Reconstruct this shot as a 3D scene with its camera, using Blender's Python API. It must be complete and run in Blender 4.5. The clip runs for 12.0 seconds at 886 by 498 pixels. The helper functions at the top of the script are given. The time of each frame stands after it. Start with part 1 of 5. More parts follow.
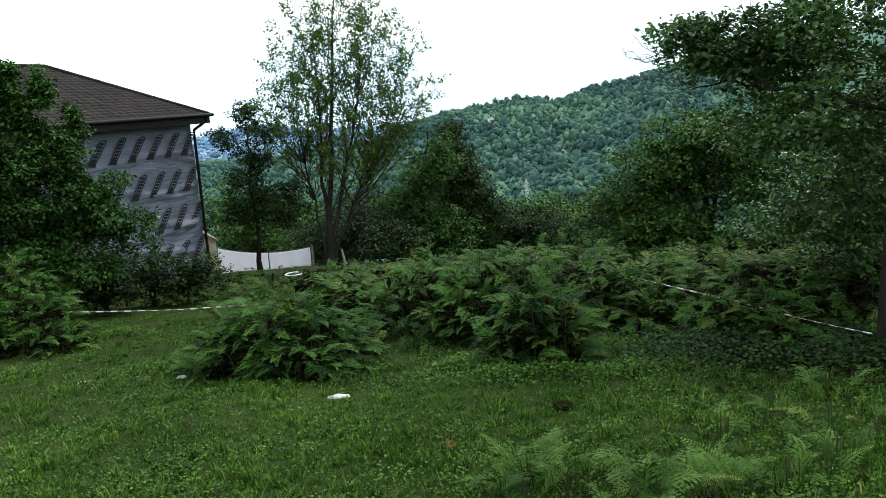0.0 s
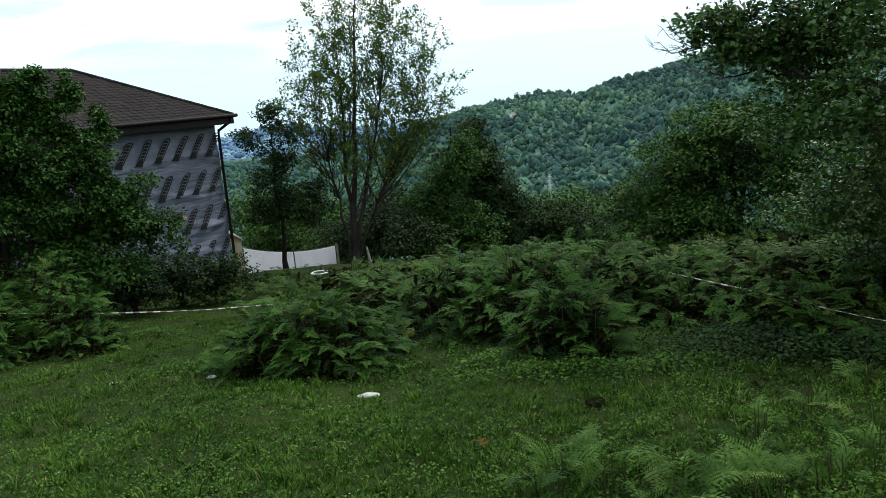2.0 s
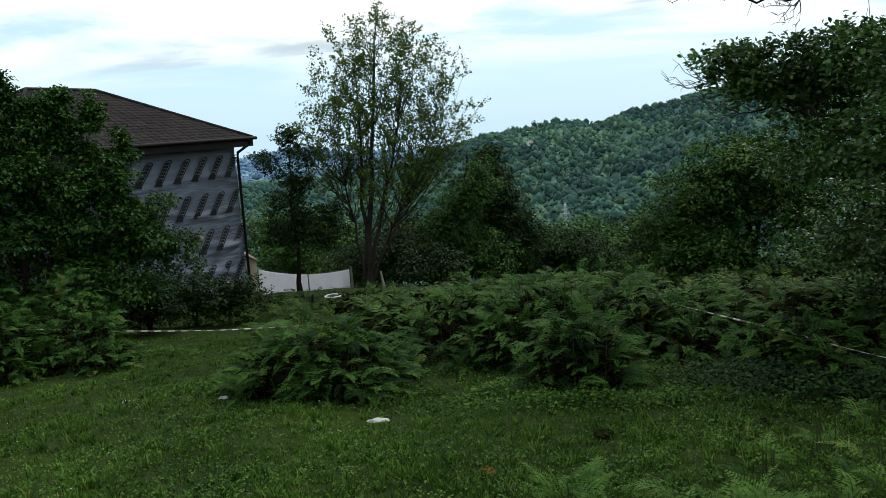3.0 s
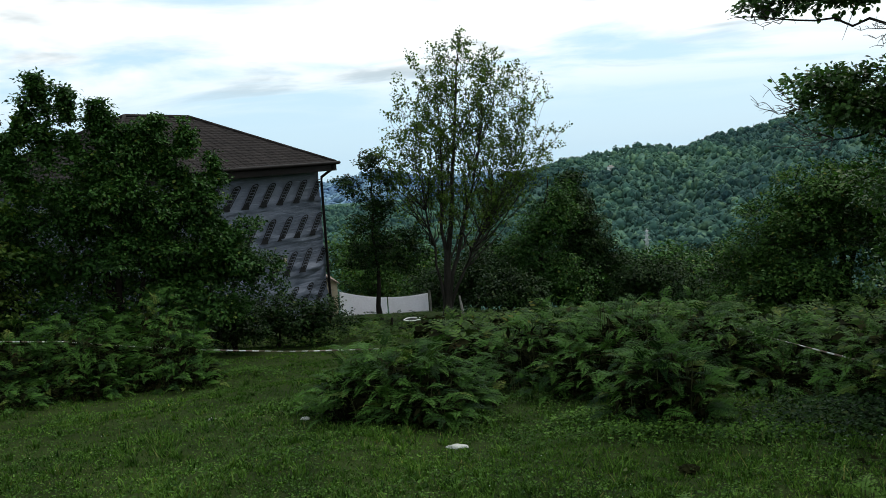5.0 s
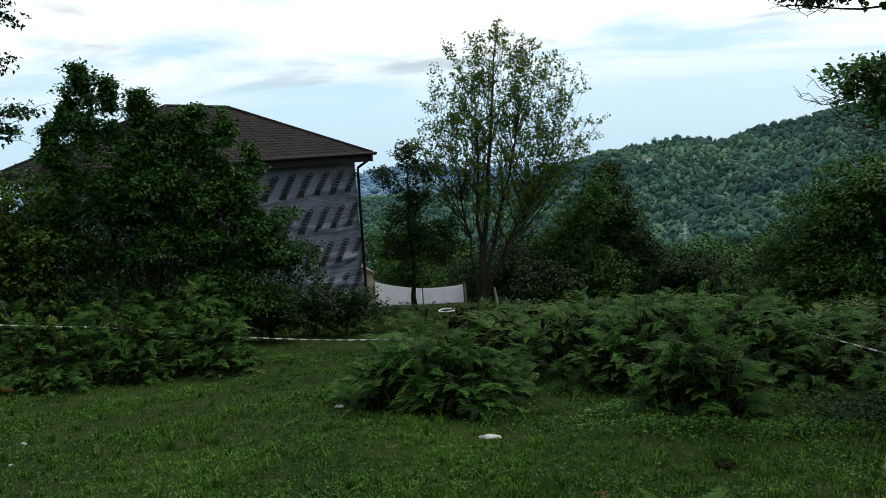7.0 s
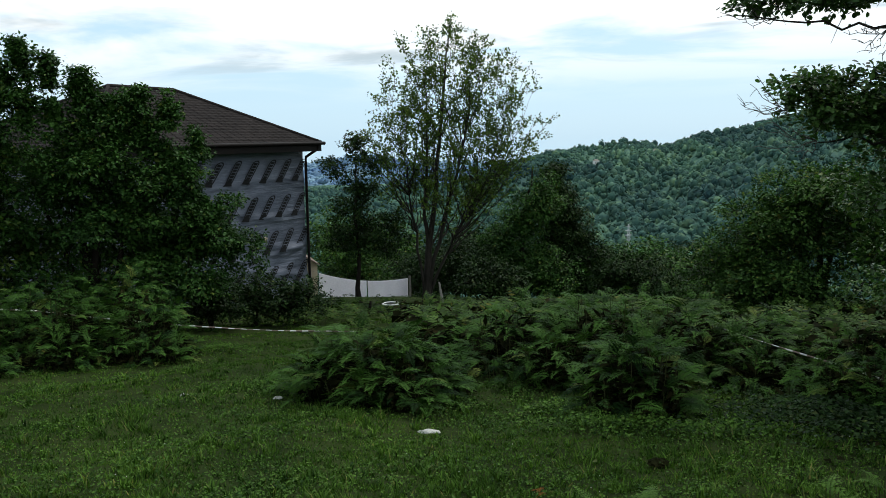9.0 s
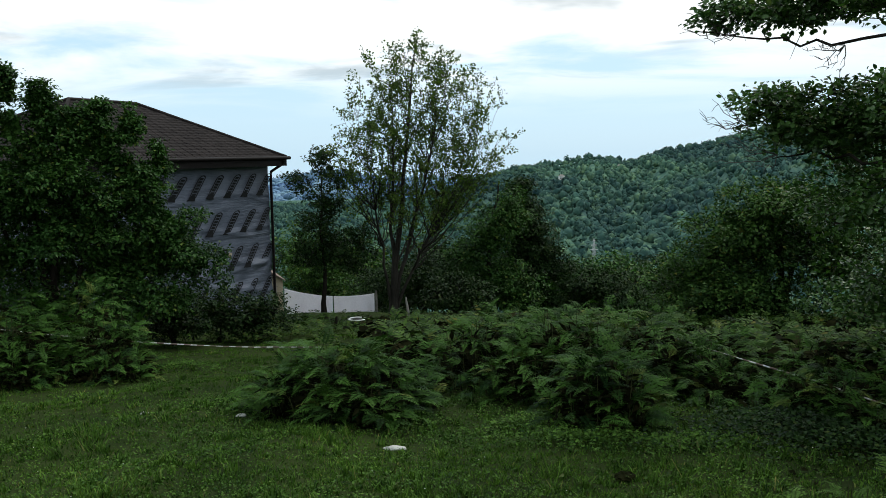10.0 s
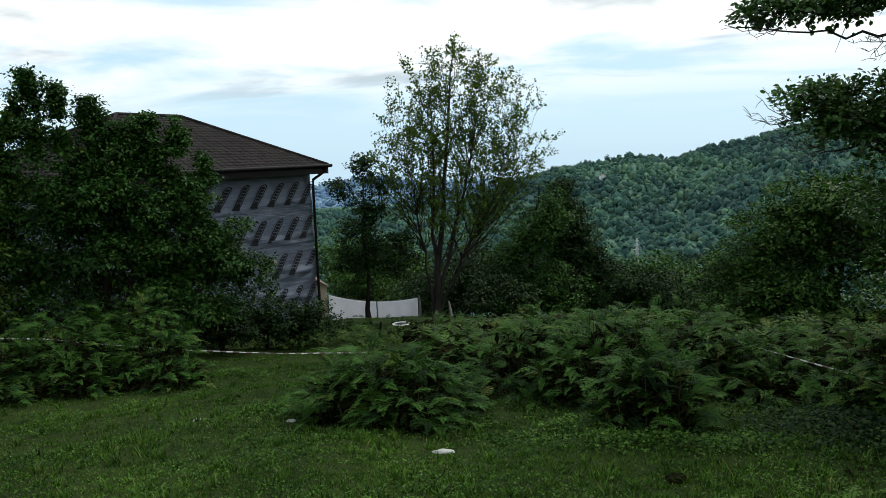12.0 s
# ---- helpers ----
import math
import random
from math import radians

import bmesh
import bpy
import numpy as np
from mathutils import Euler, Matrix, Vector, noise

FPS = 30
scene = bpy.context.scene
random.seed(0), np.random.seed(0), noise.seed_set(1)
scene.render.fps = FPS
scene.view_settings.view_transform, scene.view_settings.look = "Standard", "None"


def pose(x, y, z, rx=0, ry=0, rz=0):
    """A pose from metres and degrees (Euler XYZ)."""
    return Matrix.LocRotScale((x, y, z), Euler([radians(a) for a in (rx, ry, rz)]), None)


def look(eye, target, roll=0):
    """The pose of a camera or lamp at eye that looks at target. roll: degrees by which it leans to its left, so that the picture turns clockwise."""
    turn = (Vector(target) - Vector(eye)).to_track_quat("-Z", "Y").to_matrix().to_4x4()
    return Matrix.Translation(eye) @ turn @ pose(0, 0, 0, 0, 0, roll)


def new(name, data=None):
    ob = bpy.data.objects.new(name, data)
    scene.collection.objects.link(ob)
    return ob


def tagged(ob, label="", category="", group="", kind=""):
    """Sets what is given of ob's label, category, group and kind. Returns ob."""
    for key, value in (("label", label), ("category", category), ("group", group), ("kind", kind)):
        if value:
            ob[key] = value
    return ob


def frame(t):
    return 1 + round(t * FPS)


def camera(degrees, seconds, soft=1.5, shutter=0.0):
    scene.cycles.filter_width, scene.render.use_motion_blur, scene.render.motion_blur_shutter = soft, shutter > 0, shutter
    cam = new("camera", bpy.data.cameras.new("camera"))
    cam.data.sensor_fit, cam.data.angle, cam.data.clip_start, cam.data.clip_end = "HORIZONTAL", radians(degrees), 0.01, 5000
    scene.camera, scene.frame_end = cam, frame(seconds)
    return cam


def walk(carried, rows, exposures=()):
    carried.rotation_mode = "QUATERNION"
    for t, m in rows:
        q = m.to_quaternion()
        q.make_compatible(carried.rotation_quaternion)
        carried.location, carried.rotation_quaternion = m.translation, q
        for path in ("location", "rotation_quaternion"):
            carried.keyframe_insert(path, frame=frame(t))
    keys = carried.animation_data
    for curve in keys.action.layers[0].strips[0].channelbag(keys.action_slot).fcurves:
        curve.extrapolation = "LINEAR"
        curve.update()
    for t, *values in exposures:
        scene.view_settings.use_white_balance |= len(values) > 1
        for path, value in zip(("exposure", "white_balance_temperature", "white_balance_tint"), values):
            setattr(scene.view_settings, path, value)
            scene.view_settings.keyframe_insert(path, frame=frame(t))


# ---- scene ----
cam = camera(56.5, 12.0, soft=0.75)
PATH = [
    (0, pose(0.000, -0.000, 1.600, 79.72, 3.82, -0.69)),
    (0.5, pose(-0.031, 0.050, 1.565, 79.36, 4.82, -1.16)),
    (1, pose(-0.027, 0.050, 1.584, 79.44, 4.95, -0.48)),
    (1.5, pose(-0.045, 0.050, 1.591, 79.51, 4.96, -0.11)),
    (2, pose(-0.039, 0.050, 1.596, 79.59, 4.95, 0.78)),
    (2.5, pose(-0.024, -0.027, 1.629, 80.44, 4.24, 1.31)),
    (4.5, pose(-0.041, 0.002, 1.632, 83.18, 2.88, 5.19)),
    (5, pose(-0.057, -0.028, 1.649, 83.49, 3.63, 7.49)),
    (5.5, pose(-0.085, 0.050, 1.597, 83.80, 4.43, 10.53)),
    (6, pose(-0.094, -0.030, 1.636, 83.77, 4.54, 13.62)),
    (6.5, pose(-0.055, -0.030, 1.652, 83.42, 4.66, 14.15)),
    (7, pose(-0.049, -0.026, 1.632, 83.07, 3.37, 10.02)),
    (7.2, pose(-0.044, -0.020, 1.634, 82.92, 2.68, 8.19)),
    (9, pose(-0.045, 0.003, 1.629, 82.53, 0.95, 6.56)),
    (9.5, pose(-0.040, 0.022, 1.623, 82.80, 0.83, 5.30)),
    (10, pose(-0.038, 0.050, 1.613, 83.54, 0.86, 4.25)),
    (10.5, pose(-0.024, 0.022, 1.628, 83.68, 1.78, 3.85)),
    (11, pose(-0.046, 0.012, 1.621, 83.74, 1.88, 3.81)),
    (11.5, pose(-0.055, -0.022, 1.634, 83.76, 2.01, 4.66)),
    (12, pose(-0.057, 0.004, 1.624, 83.87, 2.43, 6.97)),
]
walk(cam, PATH, [(0, 0.8), (1.2, 0.65), (2.0, 0.4), (2.7, 0.1), (4.4, -0.05), (12, -0.05)])

# ---- world, sun ----
world = bpy.data.worlds.new("sky")
scene.world = world
world.use_nodes = True
nt = world.node_tree
nt.nodes.clear()
SUN_EL, SUN_AZ = 56.0, 38.0      # degrees; azimuth from +y towards +x
sky = nt.nodes.new("ShaderNodeTexSky")
sky.sky_type = 'NISHITA'
sky.sun_disc = False
sky.sun_elevation, sky.sun_rotation = radians(SUN_EL), radians(SUN_AZ)
sky.altitude, sky.air_density, sky.dust_density = 400, 1.0, 1.5
tc = nt.nodes.new("ShaderNodeTexCoord")
sep = nt.nodes.new("ShaderNodeSeparateXYZ")
nt.links.new(tc.outputs["Generated"], sep.inputs[0])
# cloud sheet: the direction is projected on a flat layer high above
zc = nt.nodes.new("ShaderNodeMath"); zc.operation = 'MAXIMUM'; zc.inputs[1].default_value = 0.0
za = nt.nodes.new("ShaderNodeMath"); za.operation = 'ADD'; za.inputs[1].default_value = 0.12
nt.links.new(sep.outputs[2], zc.inputs[0]); nt.links.new(zc.outputs[0], za.inputs[0])
dv = nt.nodes.new("ShaderNodeVectorMath"); dv.operation = 'DIVIDE'
cz = nt.nodes.new("ShaderNodeCombineXYZ")
for i in range(3):
    nt.links.new(za.outputs[0], cz.inputs[i])
nt.links.new(tc.outputs["Generated"], dv.inputs[0]); nt.links.new(cz.outputs[0], dv.inputs[1])


def sky_noise(scale, detail, rough, lo, hi, off):
    mp = nt.nodes.new("ShaderNodeMapping")
    mp.inputs["Location"].default_value = off
    mp.inputs["Scale"].default_value = (0.8, 1.0, 0.0)
    nt.links.new(dv.outputs[0], mp.inputs[0])
    n = nt.nodes.new("ShaderNodeTexNoise")
    n.inputs["Scale"].default_value, n.inputs["Detail"].default_value, n.inputs["Roughness"].default_value = scale, detail, rough
    n.inputs["Distortion"].default_value = 0.4
    nt.links.new(mp.outputs[0], n.inputs["Vector"])
    r = nt.nodes.new("ShaderNodeMapRange")
    r.interpolation_type = 'SMOOTHSTEP'
    r.inputs["From Min"].default_value, r.inputs["From Max"].default_value = lo, hi
    nt.links.new(n.outputs["Fac"], r.inputs["Value"])
    return r.outputs[0]


cover = sky_noise(0.9, 7, 0.55, 0.36, 0.56, (3.1, 1.7, 0))
grey = sky_noise(1.1, 5, 0.55, 0.52, 0.70, (7.3, 4.2, 0))
# clouds thin out towards the horizon, where a pale haze is left
low = nt.nodes.new("ShaderNodeMapRange")
low.interpolation_type = 'SMOOTHSTEP'
low.inputs["From Min"].default_value, low.inputs["From Max"].default_value = 0.035, 0.13
nt.links.new(sep.outputs[2], low.inputs["Value"])
fac = nt.nodes.new("ShaderNodeMath"); fac.operation = 'MULTIPLY'
nt.links.new(cover, fac.inputs[0]); nt.links.new(low.outputs[0], fac.inputs[1])
haze = nt.nodes.new("ShaderNodeBackground")
hm = nt.nodes.new("ShaderNodeMixRGB")
hm.inputs[0].default_value = 0.8
hm.inputs[2].default_value = (5.8, 8.25, 10.0, 1)
nt.links.new(sky.outputs[0], hm.inputs[1]); nt.links.new(hm.outputs[0], haze.inputs[0])
haze.inputs[1].default_value = 0.115
cl = nt.nodes.new("ShaderNodeBackground")
cm = nt.nodes.new("ShaderNodeMixRGB")
cm.inputs[1].default_value, cm.inputs[2].default_value = (1.16, 1.21, 1.22, 1), (0.60, 0.68, 0.72, 1)
nt.links.new(grey, cm.inputs[0]); nt.links.new(cm.outputs[0], cl.inputs[0])
cl.inputs[1].default_value = 1.0
mx = nt.nodes.new("ShaderNodeMixShader")
nt.links.new(fac.outputs[0], mx.inputs[0]); nt.links.new(haze.outputs[0], mx.inputs[1]); nt.links.new(cl.outputs[0], mx.inputs[2])
wo = nt.nodes.new("ShaderNodeOutputWorld")
nt.links.new(mx.outputs[0], wo.inputs[0])

sun = new("sun", bpy.data.lights.new("sun", 'SUN'))
sun.data.energy, sun.data.angle, sun.data.color = 1.8, radians(12), (1.0, 0.96, 0.9)
sd = Vector((math.sin(radians(SUN_AZ)) * math.cos(radians(SUN_EL)), math.cos(radians(SUN_AZ)) * math.cos(radians(SUN_EL)), math.sin(radians(SUN_EL))))
sun.matrix_world = look(sd * 60, (0, 0, 0))


# ---- materials ----
def material(name):
    m = bpy.data.materials.new(name)
    m.use_nodes = True
    t = m.node_tree
    return m, t, t.nodes["Principled BSDF"], t.nodes["Material Output"]


def ramp(t, source, stops):
    r = t.nodes.new("ShaderNodeValToRGB")
    e = r.color_ramp.elements
    while len(e) < len(stops):
        e.new(0.5)
    for k, (p, c) in zip(e, stops):
        k.position, k.color = p, (*c, 1)
    t.links.new(source, r.inputs[0])
    return r.outputs[0]


def noise_of(t, scale, detail=4, rough=0.55, coords="Object", stretch=(1, 1, 1)):
    c = t.nodes.new("ShaderNodeTexCoord")
    mp = t.nodes.new("ShaderNodeMapping")
    mp.inputs["Scale"].default_value = stretch
    t.links.new(c.outputs[coords], mp.inputs[0])
    n = t.nodes.new("ShaderNodeTexNoise")
    n.inputs["Scale"].default_value, n.inputs["Detail"].default_value, n.inputs["Roughness"].default_value = scale, detail, rough
    t.links.new(mp.outputs[0], n.inputs["Vector"])
    return n.outputs["Fac"]


def mixed(t, f, a, b, mode='MIX'):
    x = t.nodes.new("ShaderNodeMixRGB")
    x.blend_type = mode
    for s, v in ((0, f), (1, a), (2, b)):
        if hasattr(v, "links"):
            t.links.new(v, x.inputs[s])
        elif s == 0:
            x.inputs[0].default_value = v
        else:
            x.inputs[s].default_value = (*v, 1)
    return x.outputs[0]


def bump(t, bsdf, height, strength, dist=0.02):
    b = t.nodes.new("ShaderNodeBump")
    b.inputs["Strength"].default_value, b.inputs["Distance"].default_value = strength, dist
    t.links.new(height, b.inputs["Height"])
    t.links.new(b.outputs[0], bsdf.inputs["Normal"])


def plain(name, c1, c2, scale, rough=0.8, metal=0.0, relief=0.3, dist=0.01, stretch=(1, 1, 1), detail=5, spec=0.15):
    """A surface in two tones of noise with a fine relief."""
    m, t, b, o = material(name)
    n = noise_of(t, scale, detail, 0.6, stretch=stretch)
    n2 = noise_of(t, scale * 7, 3, 0.6, stretch=stretch)
    col = ramp(t, n, [(0.3, c1), (0.7, c2)])
    col = mixed(t, 0.5, col, ramp(t, n2, [(0.25, (0.55,) * 3), (0.75, (1.0,) * 3)]), 'MULTIPLY')
    t.links.new(col, b.inputs["Base Color"])
    b.inputs["Roughness"].default_value, b.inputs["Metallic"].default_value = rough, metal
    b.inputs["Specular IOR Level"].default_value = spec
    bump(t, b, n2, relief, dist)
    return m


def leaf_material(name, dark, light, odd, through_part=0.3, gloss=0.45, patch=1.3, by_object=False, shine=0.30, fine=5.0):
    """Leaves: each one its own tone, patches of older and younger growth, light passing through the blade."""
    m, t, b, o = material(name)
    g = t.nodes.new("ShaderNodeObjectInfo" if by_object else "ShaderNodeNewGeometry")
    rnd = g.outputs["Random" if by_object else "Random Per Island"]
    col = ramp(t, rnd, [(0.0, dark), (0.55, light), (0.93, light), (1.0, odd)])
    n = noise_of(t, patch, 2, 0.5)
    col = mixed(t, 0.75, col, ramp(t, n, [(0.28, (0.48, 0.55, 0.50)), (0.72, (1.36, 1.28, 1.05))]), 'MULTIPLY')
    n3 = noise_of(t, fine, 3, 0.6)
    col = mixed(t, 0.8, col, ramp(t, n3, [(0.36, (0.46, 0.52, 0.46)), (0.64, (1.38, 1.30, 1.14))]), 'MULTIPLY')
    n2 = noise_of(t, 60, 2, 0.5)
    col = mixed(t, 0.4, col, ramp(t, n2, [(0.3, (0.7,) * 3), (0.7, (1.1,) * 3)]), 'MULTIPLY')
    t.links.new(col, b.inputs["Base Color"])
    b.inputs["Roughness"].default_value = gloss
    b.inputs["Specular IOR Level"].default_value = shine
    tr = t.nodes.new("ShaderNodeBsdfTranslucent")
    t.links.new(mixed(t, 1.0, col, (0.9, 1.2, 0.45), 'MULTIPLY'), tr.inputs[0])
    ms = t.nodes.new("ShaderNodeMixShader")
    ms.inputs[0].default_value = through_part
    t.links.new(b.outputs[0], ms.inputs[1]); t.links.new(tr.outputs[0], ms.inputs[2]); t.links.new(ms.outputs[0], o.inputs[0])
    return m


M_GROUND = plain("turf_and_soil", (0.016, 0.026, 0.008), (0.034, 0.050, 0.014), 0.9, 0.95, relief=0.8, dist=0.03, spec=0.02)
M_GRASS = leaf_material("grass_blades", (0.012, 0.038, 0.007), (0.083, 0.168, 0.031), (0.22, 0.21, 0.09), 0.14, 0.6, 0.55, shine=0.05, fine=7.0)
M_WEED = leaf_material("weed_leaves", (0.012, 0.040, 0.008), (0.074, 0.156, 0.031), (0.11, 0.17, 0.045), 0.12, 0.6, 0.8, shine=0.06, fine=7.0)
M_FERN = leaf_material("bracken_fronds", (0.006, 0.024, 0.006), (0.050, 0.122, 0.024), (0.11, 0.14, 0.035), 0.10, 0.6, 0.7, True, shine=0.06, fine=2.5)
M_FERN_YOUNG = leaf_material("young_fronds", (0.022, 0.062, 0.014), (0.088, 0.170, 0.040), (0.16, 0.20, 0.06), 0.14, 0.55, 0.9, True, shine=0.06)
M_FERN_FAR = leaf_material("bracken_far", (0.006, 0.021, 0.006), (0.047, 0.092, 0.021), (0.10, 0.10, 0.025), 0.08, 0.6, 0.5, shine=0.05, fine=2.5)
M_LEAF_A = leaf_material("leaves_plum", (0.011, 0.038, 0.010), (0.047, 0.118, 0.029), (0.13, 0.17, 0.04), 0.14, 0.45, 0.55, shine=0.08, fine=1.6)
M_LEAF_B = leaf_material("leaves_willow", (0.036, 0.074, 0.018), (0.088, 0.142, 0.034), (0.16, 0.16, 0.05), 0.36, 0.5, 0.7, shine=0.08)
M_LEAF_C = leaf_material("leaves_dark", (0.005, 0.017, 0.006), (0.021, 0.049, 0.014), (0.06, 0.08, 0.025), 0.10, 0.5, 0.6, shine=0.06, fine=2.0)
M_LEAF_D = leaf_material("leaves_hornbeam", (0.016, 0.050, 0.015), (0.070, 0.152, 0.046), (0.16, 0.19, 0.07), 0.24, 0.40, 0.8, shine=0.28, fine=2.5)
M_LEAF_E = leaf_material("leaves_yellowish", (0.012, 0.038, 0.010), (0.050, 0.112, 0.028), (0.14, 0.15, 0.04), 0.16, 0.5, 0.6, shine=0.06, fine=2.5)
M_BARK = plain("bark", (0.015, 0.014, 0.011), (0.044, 0.040, 0.034), 6, 0.95, relief=0.8, dist=0.02, stretch=(1, 1, 0.25))
M_BARK_DARK = plain("dark_bark", (0.010, 0.009, 0.007), (0.030, 0.026, 0.021), 6, 0.95, relief=0.8, dist=0.02, stretch=(1, 1, 0.25), spec=0.03)
M_TWIG = plain("bare_twigs", (0.06, 0.055, 0.05), (0.13, 0.12, 0.11), 12, 0.9)
M_STEM = plain("frond_stalk", (0.03, 0.045, 0.012), (0.06, 0.065, 0.025), 9, 0.7)
M_ROOF = plain("bitumen_shingle", (0.017, 0.014, 0.0135), (0.036, 0.030, 0.028), 2.2, 0.92, relief=0.5, dist=0.006)
M_TRIM = plain("brown_metal_trim", (0.008, 0.006, 0.0055), (0.015, 0.011, 0.010), 3, 0.65, relief=0.05)
M_PRINT = plain("black_print", (0.008, 0.008, 0.009), (0.020, 0.020, 0.022), 8, 0.6, relief=0.05)
M_SHEET = plain("white_cotton", (0.90, 0.89, 0.93), (0.98, 0.97, 1.0), 2.5, 0.9, relief=0.4, dist=0.02)
_n = M_SHEET.node_tree
_x = _n.nodes.new("ShaderNodeBsdfTranslucent")
_x.inputs[0].default_value = (0.93, 0.92, 0.97, 1)
_y = _n.nodes.new("ShaderNodeMixShader")
_y.inputs[0].default_value = 0.42
_n.links.new(_n.nodes["Principled BSDF"].outputs[0], _y.inputs[1]); _n.links.new(_x.outputs[0], _y.inputs[2]); _n.links.new(_y.outputs[0], _n.nodes["Material Output"].inputs[0])
M_STONE = plain("pale_limestone", (0.36, 0.36, 0.33), (0.66, 0.66, 0.61), 14, 0.9, relief=0.6)
M_RUST = plain("rusty_steel", (0.034, 0.011, 0.008), (0.070, 0.025, 0.016), 4, 0.85, 0.1, relief=0.6)
M_POLE = plain("weathered_pole", (0.16, 0.15, 0.13), (0.30, 0.29, 0.26), 7, 0.85, relief=0.4)
M_STEEL = plain("galvanised_steel", (0.50, 0.52, 0.54), (0.66, 0.68, 0.70), 0.5, 0.5, 0.2, relief=0.05)
M_DARK = plain("blackened_plastic", (0.012, 0.012, 0.013), (0.030, 0.030, 0.030), 6, 0.5, relief=0.1)
M_ENAMEL = plain("white_enamel", (0.72, 0.72, 0.70), (0.82, 0.82, 0.80), 5, 0.3, relief=0.05)
M_PLASTER = plain("beige_plaster", (0.34, 0.28, 0.20), (0.46, 0.39, 0.29), 1.2, 0.9, relief=0.3)
M_SHEDROOF = plain("weathered_roofing", (0.16, 0.12, 0.10), (0.26, 0.20, 0.16), 2, 0.9, relief=0.3)
M_DEADFERN = leaf_material("dead_bracken", (0.18, 0.07, 0.025), (0.30, 0.12, 0.045), (0.36, 0.20, 0.08), 0.2, 0.8, 2.0, True, shine=0.05)
# near-black: shade under and between plants is put into this leaf colour
M_SHADE_LITTER = leaf_material("shade_litter", (0.006, 0.008, 0.004), (0.014, 0.016, 0.007), (0.03, 0.025, 0.012), 0.05, 0.9, 1.0, shine=0.02)
M_WHITE_TAPE = plain("tape_white", (0.60, 0.60, 0.58), (0.75, 0.74, 0.70), 20, 0.5, relief=0.1)
M_RED_TAPE = plain("tape_red", (0.15, 0.11, 0.09), (0.22, 0.17, 0.14), 20, 0.5, relief=0.1)
M_GLASS_DARK, _t, _b, _o = material("dark_pane")
_b.inputs["Base Color"].default_value, _b.inputs["Roughness"].default_value = (0.02, 0.022, 0.025, 1), 0.08


def forest_material(name, dark, light, pale, patch, crown):
    """Crowns tinted tree by tree, with broad lighter and darker stands; the colours include haze."""
    m, t, b, o = material(name)
    g = t.nodes.new("ShaderNodeNewGeometry")
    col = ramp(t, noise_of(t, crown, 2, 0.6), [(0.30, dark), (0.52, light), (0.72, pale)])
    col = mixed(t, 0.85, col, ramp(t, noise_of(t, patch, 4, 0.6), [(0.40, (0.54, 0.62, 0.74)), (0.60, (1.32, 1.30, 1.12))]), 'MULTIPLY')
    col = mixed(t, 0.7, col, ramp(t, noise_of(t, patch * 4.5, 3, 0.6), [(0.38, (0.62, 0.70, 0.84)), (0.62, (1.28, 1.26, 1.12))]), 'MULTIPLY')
    col = mixed(t, 0.6, col, ramp(t, g.outputs["Random Per Island"], [(0.0, (0.70,) * 3), (1.0, (1.25,) * 3)]), 'MULTIPLY')
    t.links.new(col, b.inputs["Base Color"])
    b.inputs["Roughness"].default_value = 0.9
    b.inputs["Specular IOR Level"].default_value = 0.1
    return m


# blue-green base colours: the haze of distance is painted into both forests
M_FOREST_HAZY = forest_material("hazy_hill_forest", (0.025, 0.066, 0.060), (0.056, 0.116, 0.092), (0.110, 0.180, 0.108), 0.0035, 0.07)
M_FOREST_FAR_HAZY = forest_material("hazy_distant_forest", (0.16, 0.26, 0.37), (0.21, 0.32, 0.44), (0.25, 0.36, 0.46), 0.002, 0.03)

# membrane: grey woven plastic foil, creased
M_FOIL, t, b, o = material("grey_house_wrap")
n1 = noise_of(t, 1.1, 5, 0.6, stretch=(1, 1, 1.6))
n2 = noise_of(t, 3.5, 4, 0.6, stretch=(0.35, 0.35, 2.5))
col = ramp(t, n1, [(0.3, (0.092, 0.108, 0.148)), (0.7, (0.140, 0.162, 0.212))])
t.links.new(col, b.inputs["Base Color"])
b.inputs["Roughness"].default_value = 0.5
bump(t, b, n2, 0.6, 0.07)

M_WATER, t, b, o = material("sea_water")
b.inputs["Base Color"].default_value, b.inputs["Roughness"].default_value = (0.10, 0.19, 0.24, 1), 0.25
bump(t, b, noise_of(t, 0.05, 3, 0.6), 0.2, 1.0)


# ---- mesh helpers ----
def mesh_from(name, verts, faces, mat, smooth=False):
    """A mesh from arrays; faces all have the same number of corners."""
    verts = np.asarray(verts, dtype=np.float32).reshape(-1, 3)
    faces = np.asarray(faces, dtype=np.int32)
    me = bpy.data.meshes.new(name)
    me.vertices.add(len(verts)); me.vertices.foreach_set("co", verts.ravel())
    k = faces.shape[1]
    me.loops.add(faces.size); me.loops.foreach_set("vertex_index", faces.ravel())
    me.polygons.add(len(faces)); me.polygons.foreach_set("loop_start", np.arange(0, faces.size, k, dtype=np.int32))
    me.update(calc_edges=True)
    me.validate()
    me.materials.append(mat)
    if smooth:
        me.polygons.foreach_set("use_smooth", np.ones(len(faces), dtype=bool))
    return me


def part(name, data, parent, label="", m=None):
    """One mesh object under a thing; its mesh stands in the thing's own axes."""
    if isinstance(data, tuple):
        bm, mat = data
        me = bpy.data.meshes.new(name)
        bm.to_mesh(me); bm.free()
        me.materials.append(mat)
        data = me
    ob = new(name, data)
    ob.parent = parent
    if m is not None:
        ob.matrix_basis = m
    return tagged(ob, label)


